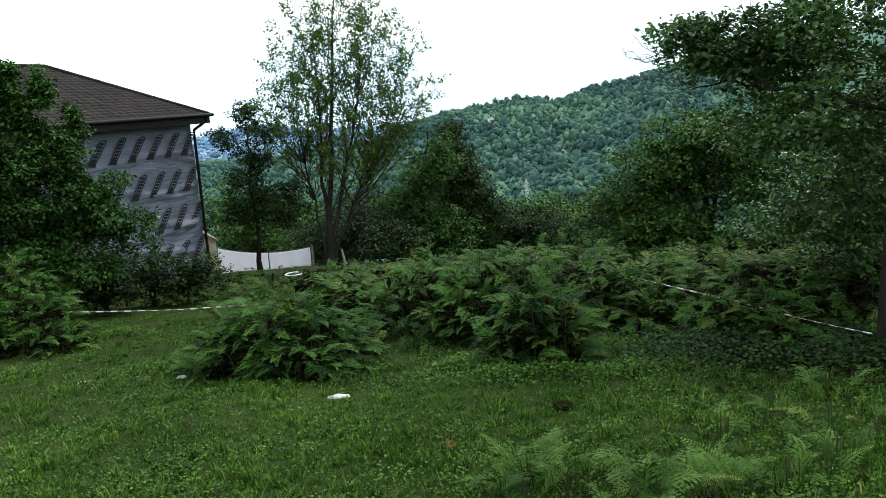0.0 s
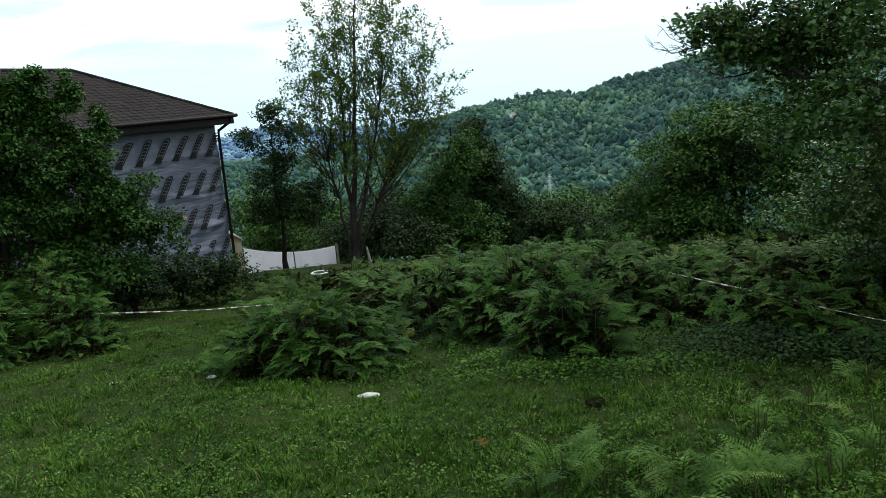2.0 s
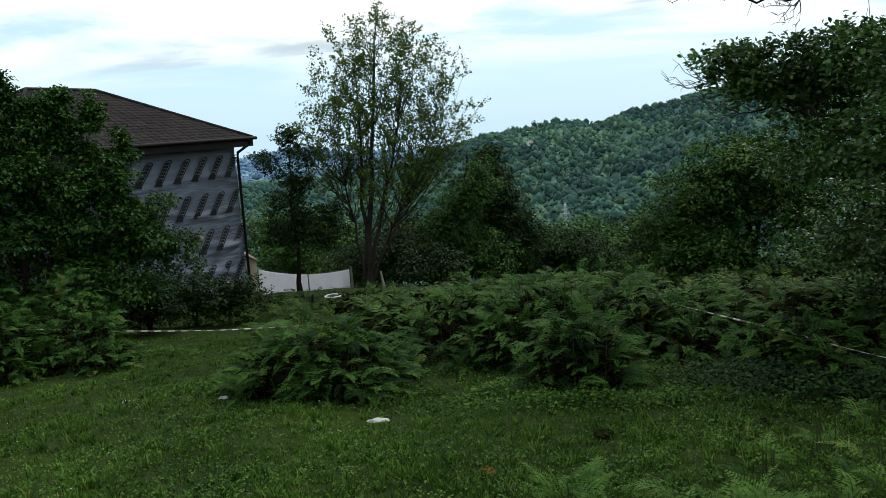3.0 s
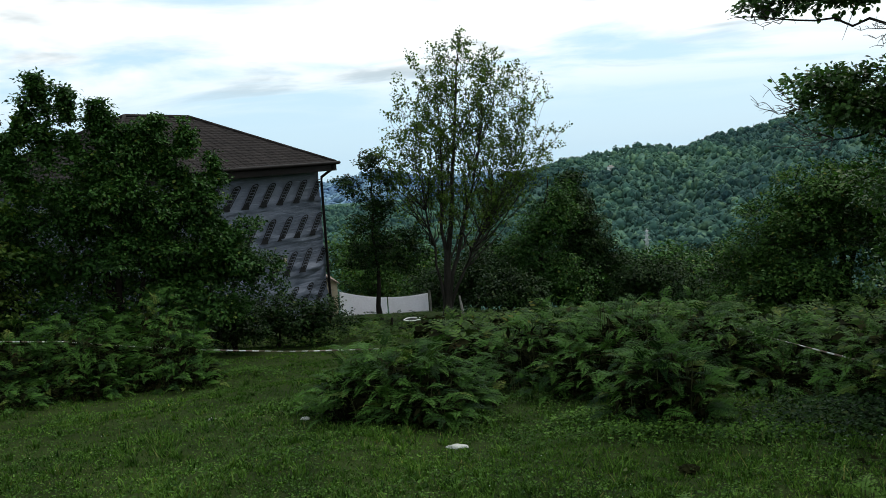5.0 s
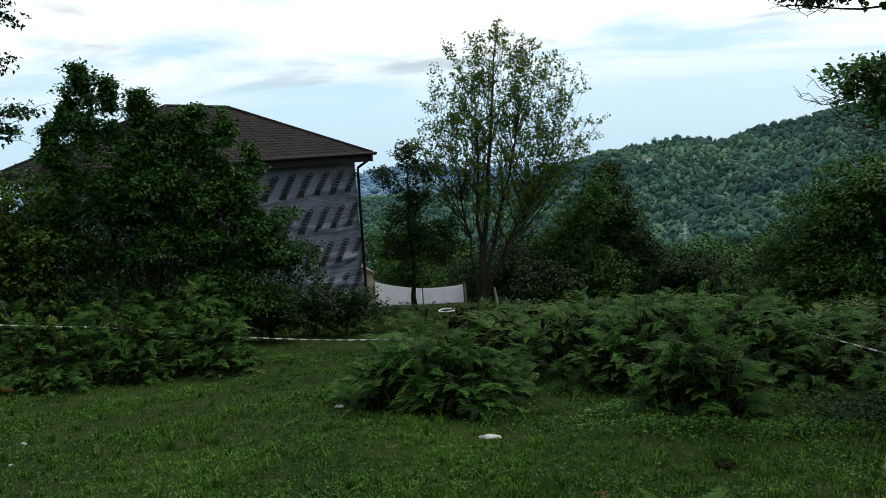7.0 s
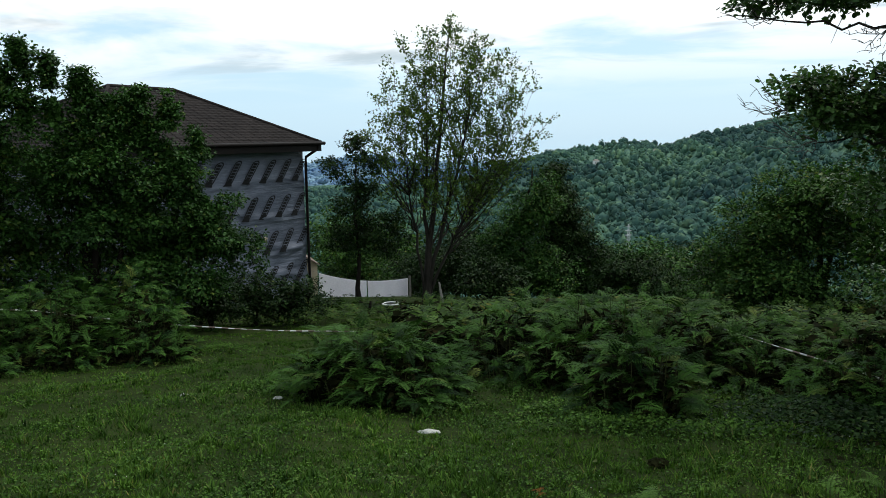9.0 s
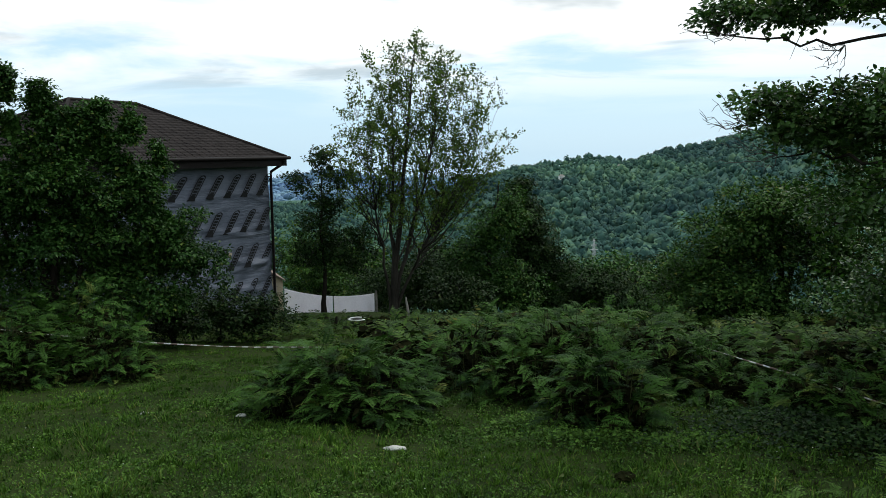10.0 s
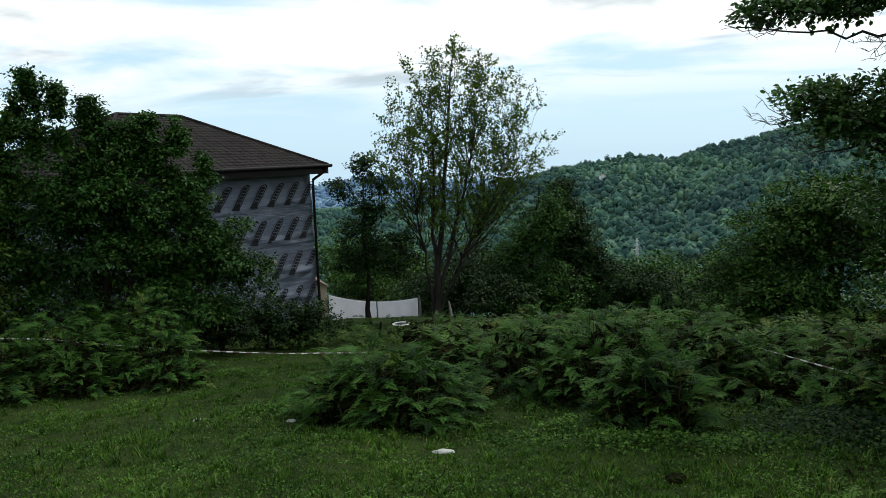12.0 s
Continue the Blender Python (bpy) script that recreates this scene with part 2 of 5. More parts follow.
def thing(name, label, category, m=None, group="", kind="", data=None):
    ob = new(name, data)
    if m is not None:
        ob.matrix_basis = m
    return tagged(ob, label, category, group, kind)


def box(bm, cx, cy, cz, sx, sy, sz, bevel=0.0, m=None):
    r = bmesh.ops.create_cube(bm, size=1.0)
    vs = r["verts"]
    bmesh.ops.scale(bm, vec=(sx, sy, sz), verts=vs)
    if bevel:
        es = list({e for v in vs for e in v.link_edges})
        q = bmesh.ops.bevel(bm, geom=es, offset=bevel, segments=2, affect='EDGES')
        vs = list({v for f in q["faces"] for v in f.verts} | {v for v in vs if v.is_valid})
    bmesh.ops.translate(bm, vec=(cx, cy, cz), verts=vs)
    if m is not None:
        bmesh.ops.transform(bm, matrix=m, verts=vs)
    return bm


def tube_arrays(path, radii, sides=6):
    """Vertices and quads of a tapered tube along a path."""
    path = np.asarray(path, float)
    n = len(path)
    tan = np.gradient(path, axis=0)
    tan /= np.linalg.norm(tan, axis=1)[:, None] + 1e-9
    ref = np.where(np.abs(tan[:, 2:3]) > 0.9, np.array([[1.0, 0, 0]]), np.array([[0, 0, 1.0]]))
    a = np.cross(tan, ref); a /= np.linalg.norm(a, axis=1)[:, None] + 1e-9
    c = np.cross(tan, a)
    ang = np.linspace(0, 2 * np.pi, sides, endpoint=False)
    ring = a[:, None] * np.cos(ang)[None, :, None] + c[:, None] * np.sin(ang)[None, :, None]
    v = path[:, None] + ring * np.asarray(radii, float)[:, None, None]
    i, j = np.meshgrid(np.arange(n - 1), np.arange(sides), indexing="ij")
    k = (j + 1) % sides
    f = np.stack([i * sides + j, i * sides + k, (i + 1) * sides + k, (i + 1) * sides + j], -1).reshape(-1, 4)
    return v.reshape(-1, 3), f


def tubes(name, items, mat, sides=6):
    vs, fs, o = [], [], 0
    for path, radii in items:
        v, f = tube_arrays(path, radii, sides)
        vs.append(v); fs.append(f + o); o += len(v)
    return mesh_from(name, np.concatenate(vs), np.concatenate(fs), mat, True)


def arc(p, q, sag, n=6, rng=None, wild=0.0):
    """A bent way from p to q; sag lifts (or lowers) its middle."""
    p, q = np.asarray(p, float), np.asarray(q, float)
    s = np.linspace(0, 1, n)[:, None]
    w = p + (q - p) * s
    w[:, 2:] += 4 * sag * s * (1 - s)
    if rng is not None and wild:
        w[1:-1] += rng.normal(0, wild, (n - 2, 3))
    return w


def unit(v):
    return v / (np.linalg.norm(v, axis=-1, keepdims=True) + 1e-9)


def leaf_arrays(pos, way, up, length, width):
    """Folded leaf blades: four corners, two triangles each."""
    way = unit(way)
    side = unit(np.cross(way, up))
    nrm = np.cross(side, way)
    L, Wd = length[:, None], width[:, None]
    v = np.stack([pos, pos + way * L * 0.45 - side * Wd + nrm * Wd * 0.35,
                  pos + way * L - nrm * L * 0.12, pos + way * L * 0.45 + side * Wd + nrm * Wd * 0.35], 1)
    n = len(pos)
    k = np.arange(n)[:, None] * 4
    f = np.concatenate([k + [0, 2, 1], k + [0, 3, 2]], 0)
    return v.reshape(-1, 3), f


def round_leaf_arrays(pos, way, up, length, width):
    """Oval blades with six corners, folded along the midrib."""
    way = unit(way)
    side = unit(np.cross(way, up))
    nrm = np.cross(side, way)
    L, Wd = length[:, None], width[:, None]
    v = np.stack([pos, pos + way * L * 0.28 - side * Wd * 0.85 + nrm * Wd * 0.3, pos + way * L * 0.68 - side * Wd * 0.9 + nrm * Wd * 0.3,
                  pos + way * L - nrm * L * 0.10, pos + way * L * 0.68 + side * Wd * 0.9 + nrm * Wd * 0.3, pos + way * L * 0.28 + side * Wd * 0.85 + nrm * Wd * 0.3], 1)
    k = np.arange(len(pos))[:, None] * 6
    f = np.concatenate([k + [0, 3, 2], k + [0, 2, 1], k + [0, 4, 3], k + [0, 5, 4]], 0)
    return v.reshape(-1, 3), f


# ---- the lie of the land ----
CREST_AZ = [-180, -30, -20, -12, -6, -2, 1.66, 3.6, 5.4, 7.1, 8.4, 10.9, 13.3, 16, 24, 40, 70, 120, 180]
CREST_EL = [-6, -6.5, -6.2, -4.6, -3.0, -1.7, -0.95, -0.70, -0.30, -0.38, -0.75, 0.1, 0.4, 1.2, 2.6, 3.6, 3.0, 0, -6]
RIDGE_AZ = [-180, -60, -30, -18, -15.4, -12.9, -12.0, -10.3, -8.7, -5, 0, 60, 180]
RIDGE_EL = [-1.5, -1.5, -1.4, -1.9, -1.66, -1.10, -1.08, -1.42, -1.8, -1.7, -2, -2, -1.5]


def land(x, y):
    """Height of the ground: a lawn that falls away, a wooded valley, the hill opposite, a far ridge, the sea."""
    x, y = np.asarray(x, float), np.asarray(y, float)
    r = np.hypot(x, y)
    az = np.degrees(np.arctan2(x, y))
    near = -0.14 * y - 0.08 * np.maximum(y - 31, 0)
    near = np.clip(near, -112, 26)
    near = near + 0.035 * np.sin(1.3 * x + 0.7 * y) * np.clip(r / 3, 0, 1) + 0.03 * np.sin(2.9 * x - 1.7 * y + 1) * np.clip(r / 3, 0, 1)
    far = np.full_like(r, -112.0)
    ca = r * 0 + 1.6 + 2000 * np.tan(np.radians(np.interp(az, CREST_AZ, CREST_EL)))
    up = np.clip((r - 760) / 1240, 0, 1)
    lumps = 14 * np.sin(az * 0.9 + r * 0.004) * np.sin(r * 0.011) + 7 * np.sin(az * 2.3 + r * 0.013) + 16 * np.sin(az * 0.62 - r * 0.0065 + 1.0)
    hill = -112 + (ca + 112) * up ** 0.9 + lumps * np.sin(np.pi * up)
    hill = np.where(r > 2000, ca - (r - 2000) * 0.25, hill)
    cb = 1.6 + 3600 * np.tan(np.radians(np.interp(az, RIDGE_AZ, RIDGE_EL)))
    rb = np.clip((r - 2300) / 1300, 0, 1)
    ridge = -150 + (cb + 150) * rb
    ridge = np.where(r > 3600, cb - (r - 3600) * 0.3, ridge)
    far = np.maximum(np.maximum(far * (r < 2300) - 150 * (r >= 2300), hill), np.where(r > 2300, ridge, -500))
    s = np.clip((r - 420) / 340, 0, 1)
    s = s * s * (3 - 2 * s)
    front = np.clip((np.cos(np.radians(az)) + 0.2) / 0.6, 0, 1)
    return near * (1 - s * front) + far * s * front


def gz(x, y):
    return float(land(x, y))


rings = np.concatenate([[0.6], np.geomspace(1.2, 4700, 170)])
azs = np.radians(np.concatenate([np.arange(-50, 40, 0.5), np.arange(40, 310, 3.0)]))
RR, AA = np.meshgrid(rings, azs, indexing="ij")
gx, gy = RR * np.sin(AA), RR * np.cos(AA)
gv = np.stack([gx, gy, land(gx, gy)], -1).reshape(-1, 3)
na = len(azs)
i, j = np.meshgrid(np.arange(len(rings) - 1), np.arange(na), indexing="ij")
k = (j + 1) % na
gf = np.stack([i * na + j, (i + 1) * na + j, (i + 1) * na + k, i * na + k], -1).reshape(-1, 4)
land_mesh = mesh_from("ground", gv, gf, M_GROUND, True)
# far slopes take the forest colours with haze painted in, bluest on the ridge
land_mesh.materials.append(M_FOREST_HAZY); land_mesh.materials.append(M_FOREST_FAR_HAZY)
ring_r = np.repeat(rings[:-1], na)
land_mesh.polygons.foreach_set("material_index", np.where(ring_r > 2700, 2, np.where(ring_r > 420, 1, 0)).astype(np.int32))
thing("ground", "sloping turf falling to a wooded valley", "ground", kind="structure", data=land_mesh)
# a cap under the walker's feet closes the sheet
bm = bmesh.new()
bmesh.ops.create_circle(bm, cap_ends=True, segments=24, radius=0.75)
me = bpy.data.meshes.new("ground_cap"); bm.to_mesh(me); bm.free(); me.materials.append(M_GROUND)
thing("ground_cap", "trodden turf underfoot on the slope", "ground", pose(0, 0, 0.01, -8), kind="structure", data=me)
bm = bmesh.new()
bmesh.ops.create_circle(bm, cap_ends=True, segments=96, radius=4950)
me = bpy.data.meshes.new("water"); bm.to_mesh(me); bm.free(); me.materials.append(M_WATER)
thing("water", "hazy blue sea beyond the hills", "sea", pose(0, 0, -152), kind="structure", data=me)


# ---- woods on the hills ----
def woods(name, label, x, y, size, mat, seed, tall=1.0, per=15):
    """Crowns: every tree is a lumpy core with small leafy facets that stand out from it."""
    rng = np.random.default_rng(seed)
    n = len(x)
    bm = bmesh.new()
    bmesh.ops.create_icosphere(bm, subdivisions=1, radius=1.0)
    core = np.array([p.co[:] for p in bm.verts]); cf = np.array([[p.index for p in q.verts] for q in bm.faces])
    bm.free()
    s = size[:, None, None]
    stretch = np.stack([rng.uniform(0.85, 1.15, n), rng.uniform(0.85, 1.15, n), tall * rng.uniform(0.8, 1.35, n)], 1)[:, None, :]
    mid = np.stack([x, y, land(x, y) + size * 0.5], 1)[:, None, :]
    w = rng.uniform(0, 6.283, n)
    rot = np.stack([np.stack([np.cos(w), -np.sin(w), 0 * w], 1), np.stack([np.sin(w), np.cos(w), 0 * w], 1), np.stack([0 * w, 0 * w, 1 + 0 * w], 1)], 1)
    cv = np.einsum("nij,vj->nvi", rot, core) * rng.uniform(0.72, 1.10, (n, len(core), 1)) * stretch * s * 0.95 + mid
    d = rng.normal(0, 1, (n, per, 3))
    d[..., 2] = np.abs(d[..., 2]) * 1.1 - 0.2
    d = unit(d)
    c = mid + d * stretch * s * rng.uniform(0.78, 1.05, (n, per, 1))
    nrm = unit(d + rng.normal(0, 0.3, d.shape) + np.array([0, 0, 0.2]))
    t1 = unit(np.cross(nrm, rng.normal(0, 1, d.shape)))
    t2 = np.cross(nrm, t1)
    e = s * rng.uniform(0.20, 0.42, (n, per, 1))
    fv = np.stack([c + t1 * e, c + (-0.5 * t1 + 0.87 * t2) * e, c + (-0.5 * t1 - 0.87 * t2) * e], 2).reshape(-1, 3)
    k = len(core)
    f = np.concatenate([(np.arange(n)[:, None, None] * k + cf[None]).reshape(-1, 3), np.arange(n * per * 3).reshape(-1, 3) + n * k])
    return thing(name, label, "forest", kind="stuff", data=mesh_from(name, np.concatenate([cv.reshape(-1, 3), fv]), f, mat, True))


rng = np.random.default_rng(11)
n = 12000
wa, wr = np.radians(rng.uniform(-17.5, 22, n)), 400 + 1630 * rng.uniform(0, 1, n) ** 0.9
woods("forest", "dense green broadleaf forest covering the hillside, haze-tinted", wr * np.sin(wa), wr * np.cos(wa), 2.8 + 6.4 * rng.uniform(0, 1, n) ** 2.2, M_FOREST_HAZY, 21, 1.05)
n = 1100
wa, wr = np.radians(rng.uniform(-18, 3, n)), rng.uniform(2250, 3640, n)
woods("hazy_distant_forest", "forest on a distant ridge, tinted blue as haze", wr * np.sin(wa), wr * np.cos(wa), rng.uniform(14, 26, n), M_FOREST_FAR_HAZY, 31, 0.6)


# ---- trees ----
def lobes_in(rng, blobs):
    """Centres of leaf clumps, spread through ellipsoids (x, y, z, rx, ry, rz, count), denser towards their skins."""
    out = []
    for x, y, z, rx, ry, rz, n in blobs:
        d = unit(rng.normal(0, 1, (n, 3)))
        out.append(np.array([x, y, z]) + d * (rng.uniform(0.12, 1.0, (n, 1)) ** 0.45) * [rx, ry, rz])
    return np.concatenate(out)


def tree(name, label, base, stems, blobs, lobe, leaves, leaf, mat, bark, seed, droop=0.3, twig=0.012, limbs=9, rise=0.5, bare=0, flat=0.75, broad=0.34, group="", lift=0.0, twigs=2, core=0.0, oval=False, spiky=False, pads=True):
    """A tree: stems from the base, limbs that reach into the crown, twigs in every clump, leaves on the twigs.
    stems: (dx, dy, height, radius) of each stem's top from the base; lobe: a clump's radius; leaves: per clump; leaf: a blade's length."""
    rng = np.random.default_rng(seed)
    if pads:
        blobs = [(*e[:6], max(3, int(e[6] * (0.72 if e[3] > 0.3 else 0.9)))) for e in blobs]
        lobe, leaves = lobe * 1.18, int(leaves * 1.35)
    base = np.array([base[0], base[1], gz(base[0], base[1]) - 0.08 if len(base) < 3 else base[2]])
    root = thing(name, label, "tree" if "shrub" not in name else "shrub", Matrix.Translation(base), group)
    C = lobes_in(rng, blobs) - base
    ways, radii = [], []
    for q, (dx, dy, h, r) in enumerate(stems):
        s = np.linspace(0, 1, 9)[:, None]
        p = np.array([[dx, dy, h]]) * np.concatenate([s ** 1.25, s ** 1.25, s], 1)
        p[1:-1] += rng.normal(0, 0.010 * h, (7, 3)) * [1, 1, 0.3]
        ways.append(p); radii.append(r * (1 - 0.8 * s[:, 0]) * (1 + 0.6 * np.exp(-s[:, 0] * 14)))
        part("trunk", tubes("trunk", [(p, radii[-1])], bark, 9), root)
    skeleton_pts = np.concatenate(ways)
    skeleton_r = np.concatenate(radii)
    items = []
    order = np.argsort(np.linalg.norm(C[:, :2], axis=1) + 0.3 * C[:, 2])
    for q in order:
        c = C[q]
        d = np.linalg.norm(skeleton_pts - c, axis=1) + 1.6 * np.maximum(0, skeleton_pts[:, 2] - c[2] + 0.25 * rise * np.linalg.norm(skeleton_pts[:, :2] - c[:2], axis=1))
        a = int(np.argmin(d))
        length = np.linalg.norm(c - skeleton_pts[a])
        if length < 0.05:
            continue
        p = arc(skeleton_pts[a], c, -0.06 * length * rise, 6, rng, 0.03 * length)
        r0 = min(skeleton_r[a] * 0.75, 0.006 + 0.009 * length)
        rad = np.linspace(r0, max(0.004, r0 * 0.25), 6)
        items.append((p, rad, length))
        skeleton_pts = np.concatenate([skeleton_pts, p[2:]]); skeleton_r = np.concatenate([skeleton_r, rad[2:]])
    items.sort(key=lambda e: -e[2])
    for p, rad, _ in items[:limbs]:
        part("limb", tubes("limb", [(p, rad)], bark, 6), root)
    small = [(p, rad) for p, rad, _ in items[limbs:]]
    # twigs, and leaves along them
    P, W_, U_ = [], [], []
    sizes = np.concatenate([np.full(e[6], min(1.0, 0.26 + 0.78 * e[3]) if spiky else 1.0) for e in blobs])
    for c, sz in zip(C, sizes):
        k = max(4, int(leaves * sz) // 9)
        d = unit(rng.normal(0, 1, (k, 3)) * [1, 1, flat] + unit(c * [1, 1, 0.4]) * 0.45 + np.array([0, 0, lift]))
        ln = lobe * sz * rng.uniform(0.4, 1.5, k)
        if pads:
            # a domed pad: sprays of leaves over its upper side, shade below it
            g = unit(rng.normal(0, 1, (k, 3)) * [1, 1, 0.8] + unit(c * [1, 1, 0.3]) * 0.35 + np.array([0, 0, 0.35]))
            tips = c + g * (lobe * sz * (1.12 - 0.6 * rng.uniform(0, 1, (k, 1)) ** 2)) * [1, 1, flat * 0.8]
            m = 9
            pts = np.repeat(tips, m, 0) + rng.normal(0, 0.55 * leaf + 0.07 * lobe, (k * m, 3)) * [1, 1, 0.6]
            gg = np.repeat(g, m, 0)
            P.append(pts); W_.append(gg * 0.5 + rng.normal(0, 0.6, (k * m, 3)) * [1, 1, 0.6] + np.array([0, 0, -droop]))
            U_.append(gg * 0.6 + np.array([0, 0, 0.9]) + rng.normal(0, 0.35, (k * m, 3)))
        for e, l in zip(d, ln) if not pads else ():
            m = max(3, int(leaves * sz) // k)
            s = rng.uniform(0.15, 1.0, m)[:, None]
            pts = c + e * l * s + np.array([0, 0, -droop * 0.25 * l]) * s * s
            P.append(pts); W_.append(e * 0.7 + rng.normal(0, 0.55, (m, 3)) + np.array([0, 0, -droop]))
        for e, l in list(zip(d, ln))[:twigs]:
            small.append((np.array([c, c + e * l * 0.55, c + e * l + [0, 0, -droop * 0.25 * l]]), np.array([twig, twig * 0.7, twig * 0.3])))
    if bare:
        for q in range(bare):
            c = C[rng.integers(len(C))]
            e = unit(c * [1, 1, 0.2] + rng.normal(0, 0.8, 3))
            small.append((arc(c, c + e * lobe * 2.2, 0.05, 5, rng, 0.05), np.linspace(twig, twig * 0.25, 5)))
    if small:
        tagged(part("twig_mass", tubes("twig_mass", small, bark, 3), root, "fine leafy twigs"), kind="stuff")
    P, W_ = np.concatenate(P), np.concatenate(W_)
    n = len(P)
    L = leaf * rng.uniform(0.6, 1.25, n)
    up = np.concatenate(U_) if pads else np.array([[0, 0, 1.0]]) + rng.normal(0, 0.45, (n, 3))
    if core:
        # larger leaves added deep in the crown to block light and darken gaps
        e = np.concatenate([np.array([[x, y, z]]) - base + unit(rng.normal(0, 1, (int(k * core * 2), 3))) * rng.uniform(0, 0.58, (int(k * core * 2), 1)) * [[rx, ry, rz]] for x, y, z, rx, ry, rz, k in blobs])
        P, W_, L = np.concatenate([P, e]), np.concatenate([W_, rng.normal(0, 1, e.shape)]), np.concatenate([L, np.full(len(e), lobe * 0.4)])
        up = np.concatenate([up, rng.normal(0, 1, e.shape)])
    v, f = (round_leaf_arrays if oval else leaf_arrays)(P, W_, up, L, L * broad)
    part("crown", mesh_from("crown", v, f, mat), root)
    return root


# plum tree in front of the house
tree("fruit_tree", "bushy green fruit tree before the house", (-8.6, 14.9),
     [(-0.5, 0.1, 4.6, 0.11), (0.3, 0.2, 4.0, 0.10), (1.0, 0.3, 3.0, 0.08), (-1.2, -0.1, 3.4, 0.08)],
     [(-8.75, 15.1, 0.2, 1.7, 1.2, 1.8, 78), (-7.5, 15.6, -0.55, 1.4, 0.9, 1.1, 42), (-9.7, 14.4, -0.2, 1.1, 1.0, 1.6, 38), (-10.6, 14.0, -0.6, 0.7, 0.8, 1.1, 16),
      (-9.38, 14.3, 2.3, 0.26, 0.30, 0.75, 15), (-9.35, 14.3, 3.25, 0.10, 0.15, 0.45, 9), (-9.62, 14.2, 2.9, 0.08, 0.1, 0.35, 5), (-8.97, 14.5, 2.2, 0.24, 0.3, 0.6, 10), (-8.97, 14.45, 2.95, 0.08, 0.1, 0.35, 6), (-8.5, 14.75, 2.0, 0.34, 0.3, 0.55, 12), (-8.52, 14.7, 2.7, 0.09, 0.1, 0.35, 7),
      (-9.75, 14.0, 1.5, 0.42, 0.4, 0.6, 18), (-9.85, 13.95, 2.2, 0.10, 0.1, 0.3, 4), (-8.15, 14.95, 1.7, 0.7, 0.5, 0.65, 17), (-7.95, 15.1, 2.2, 0.34, 0.3, 0.30, 18), (-8.2, 15.0, 2.4, 0.2, 0.2, 0.2, 8), (-7.75, 15.25, 2.25, 0.24, 0.2, 0.26, 12), (-7.6, 15.3, 1.8, 0.38, 0.4, 0.50, 22), (-7.62, 15.3, 2.5, 0.08, 0.1, 0.26, 5), (-7.85, 15.2, 2.5, 0.07, 0.1, 0.18, 3), (-7.22, 15.5, 2.15, 0.12, 0.2, 0.42, 8), (-7.3, 15.45, 1.4, 0.32, 0.3, 0.5, 14), (-7.0, 15.6, 1.2, 0.35, 0.4, 0.45, 11),
      (-10.0, 13.8, 0.9, 0.5, 0.5, 0.7, 12), (-9.2, 14.4, 1.2, 0.6, 0.5, 0.7, 18), (-8.6, 14.8, 1.3, 0.6, 0.5, 0.6, 18), (-10.1, 14.0, 0.3, 0.6, 0.6, 0.8, 16), (-7.0, 15.5, 0.7, 0.5, 0.4, 0.5, 14), (-6.25, 16.0, -0.5, 0.6, 0.5, 0.6, 12), (-6.6, 15.9, 0.2, 0.6, 0.5, 0.5, 11), (-8.6, 15, -1.2, 1.9, 1.2, 0.7, 30), (-7.9, 15.3, 0.5, 0.9, 0.6, 0.9, 44), (-7.1, 15.8, -0.2, 0.8, 0.6, 0.7, 34), (-8.9, 14.8, 0.9, 0.8, 0.6, 0.8, 14), (-6.75, 15.8, 0.35, 0.5, 0.45, 0.55, 16), (-7.2, 15.6, 0.95, 0.45, 0.4, 0.5, 13)]
     # leading shoots that stand above the crown
     + [(x, y, z - 0.42, 0.10, 0.10, 0.42, 12) for x, y, z in ((-9.40, 14.27, 3.72), (-9.72, 14.06, 3.0), (-9.02, 14.51, 3.36), (-8.60, 14.77, 3.14), (-8.45, 14.85, 3.05), (-7.71, 15.24, 2.84), (-7.19, 15.49, 2.72), (-8.20, 14.99, 2.66), (-9.95, 13.9, 2.5), (-6.75, 15.75, 2.1))],
     0.30, 190, 0.078, M_LEAF_A, M_BARK_DARK, 41, 0.30, core=10, lift=0.4, spiky=True)
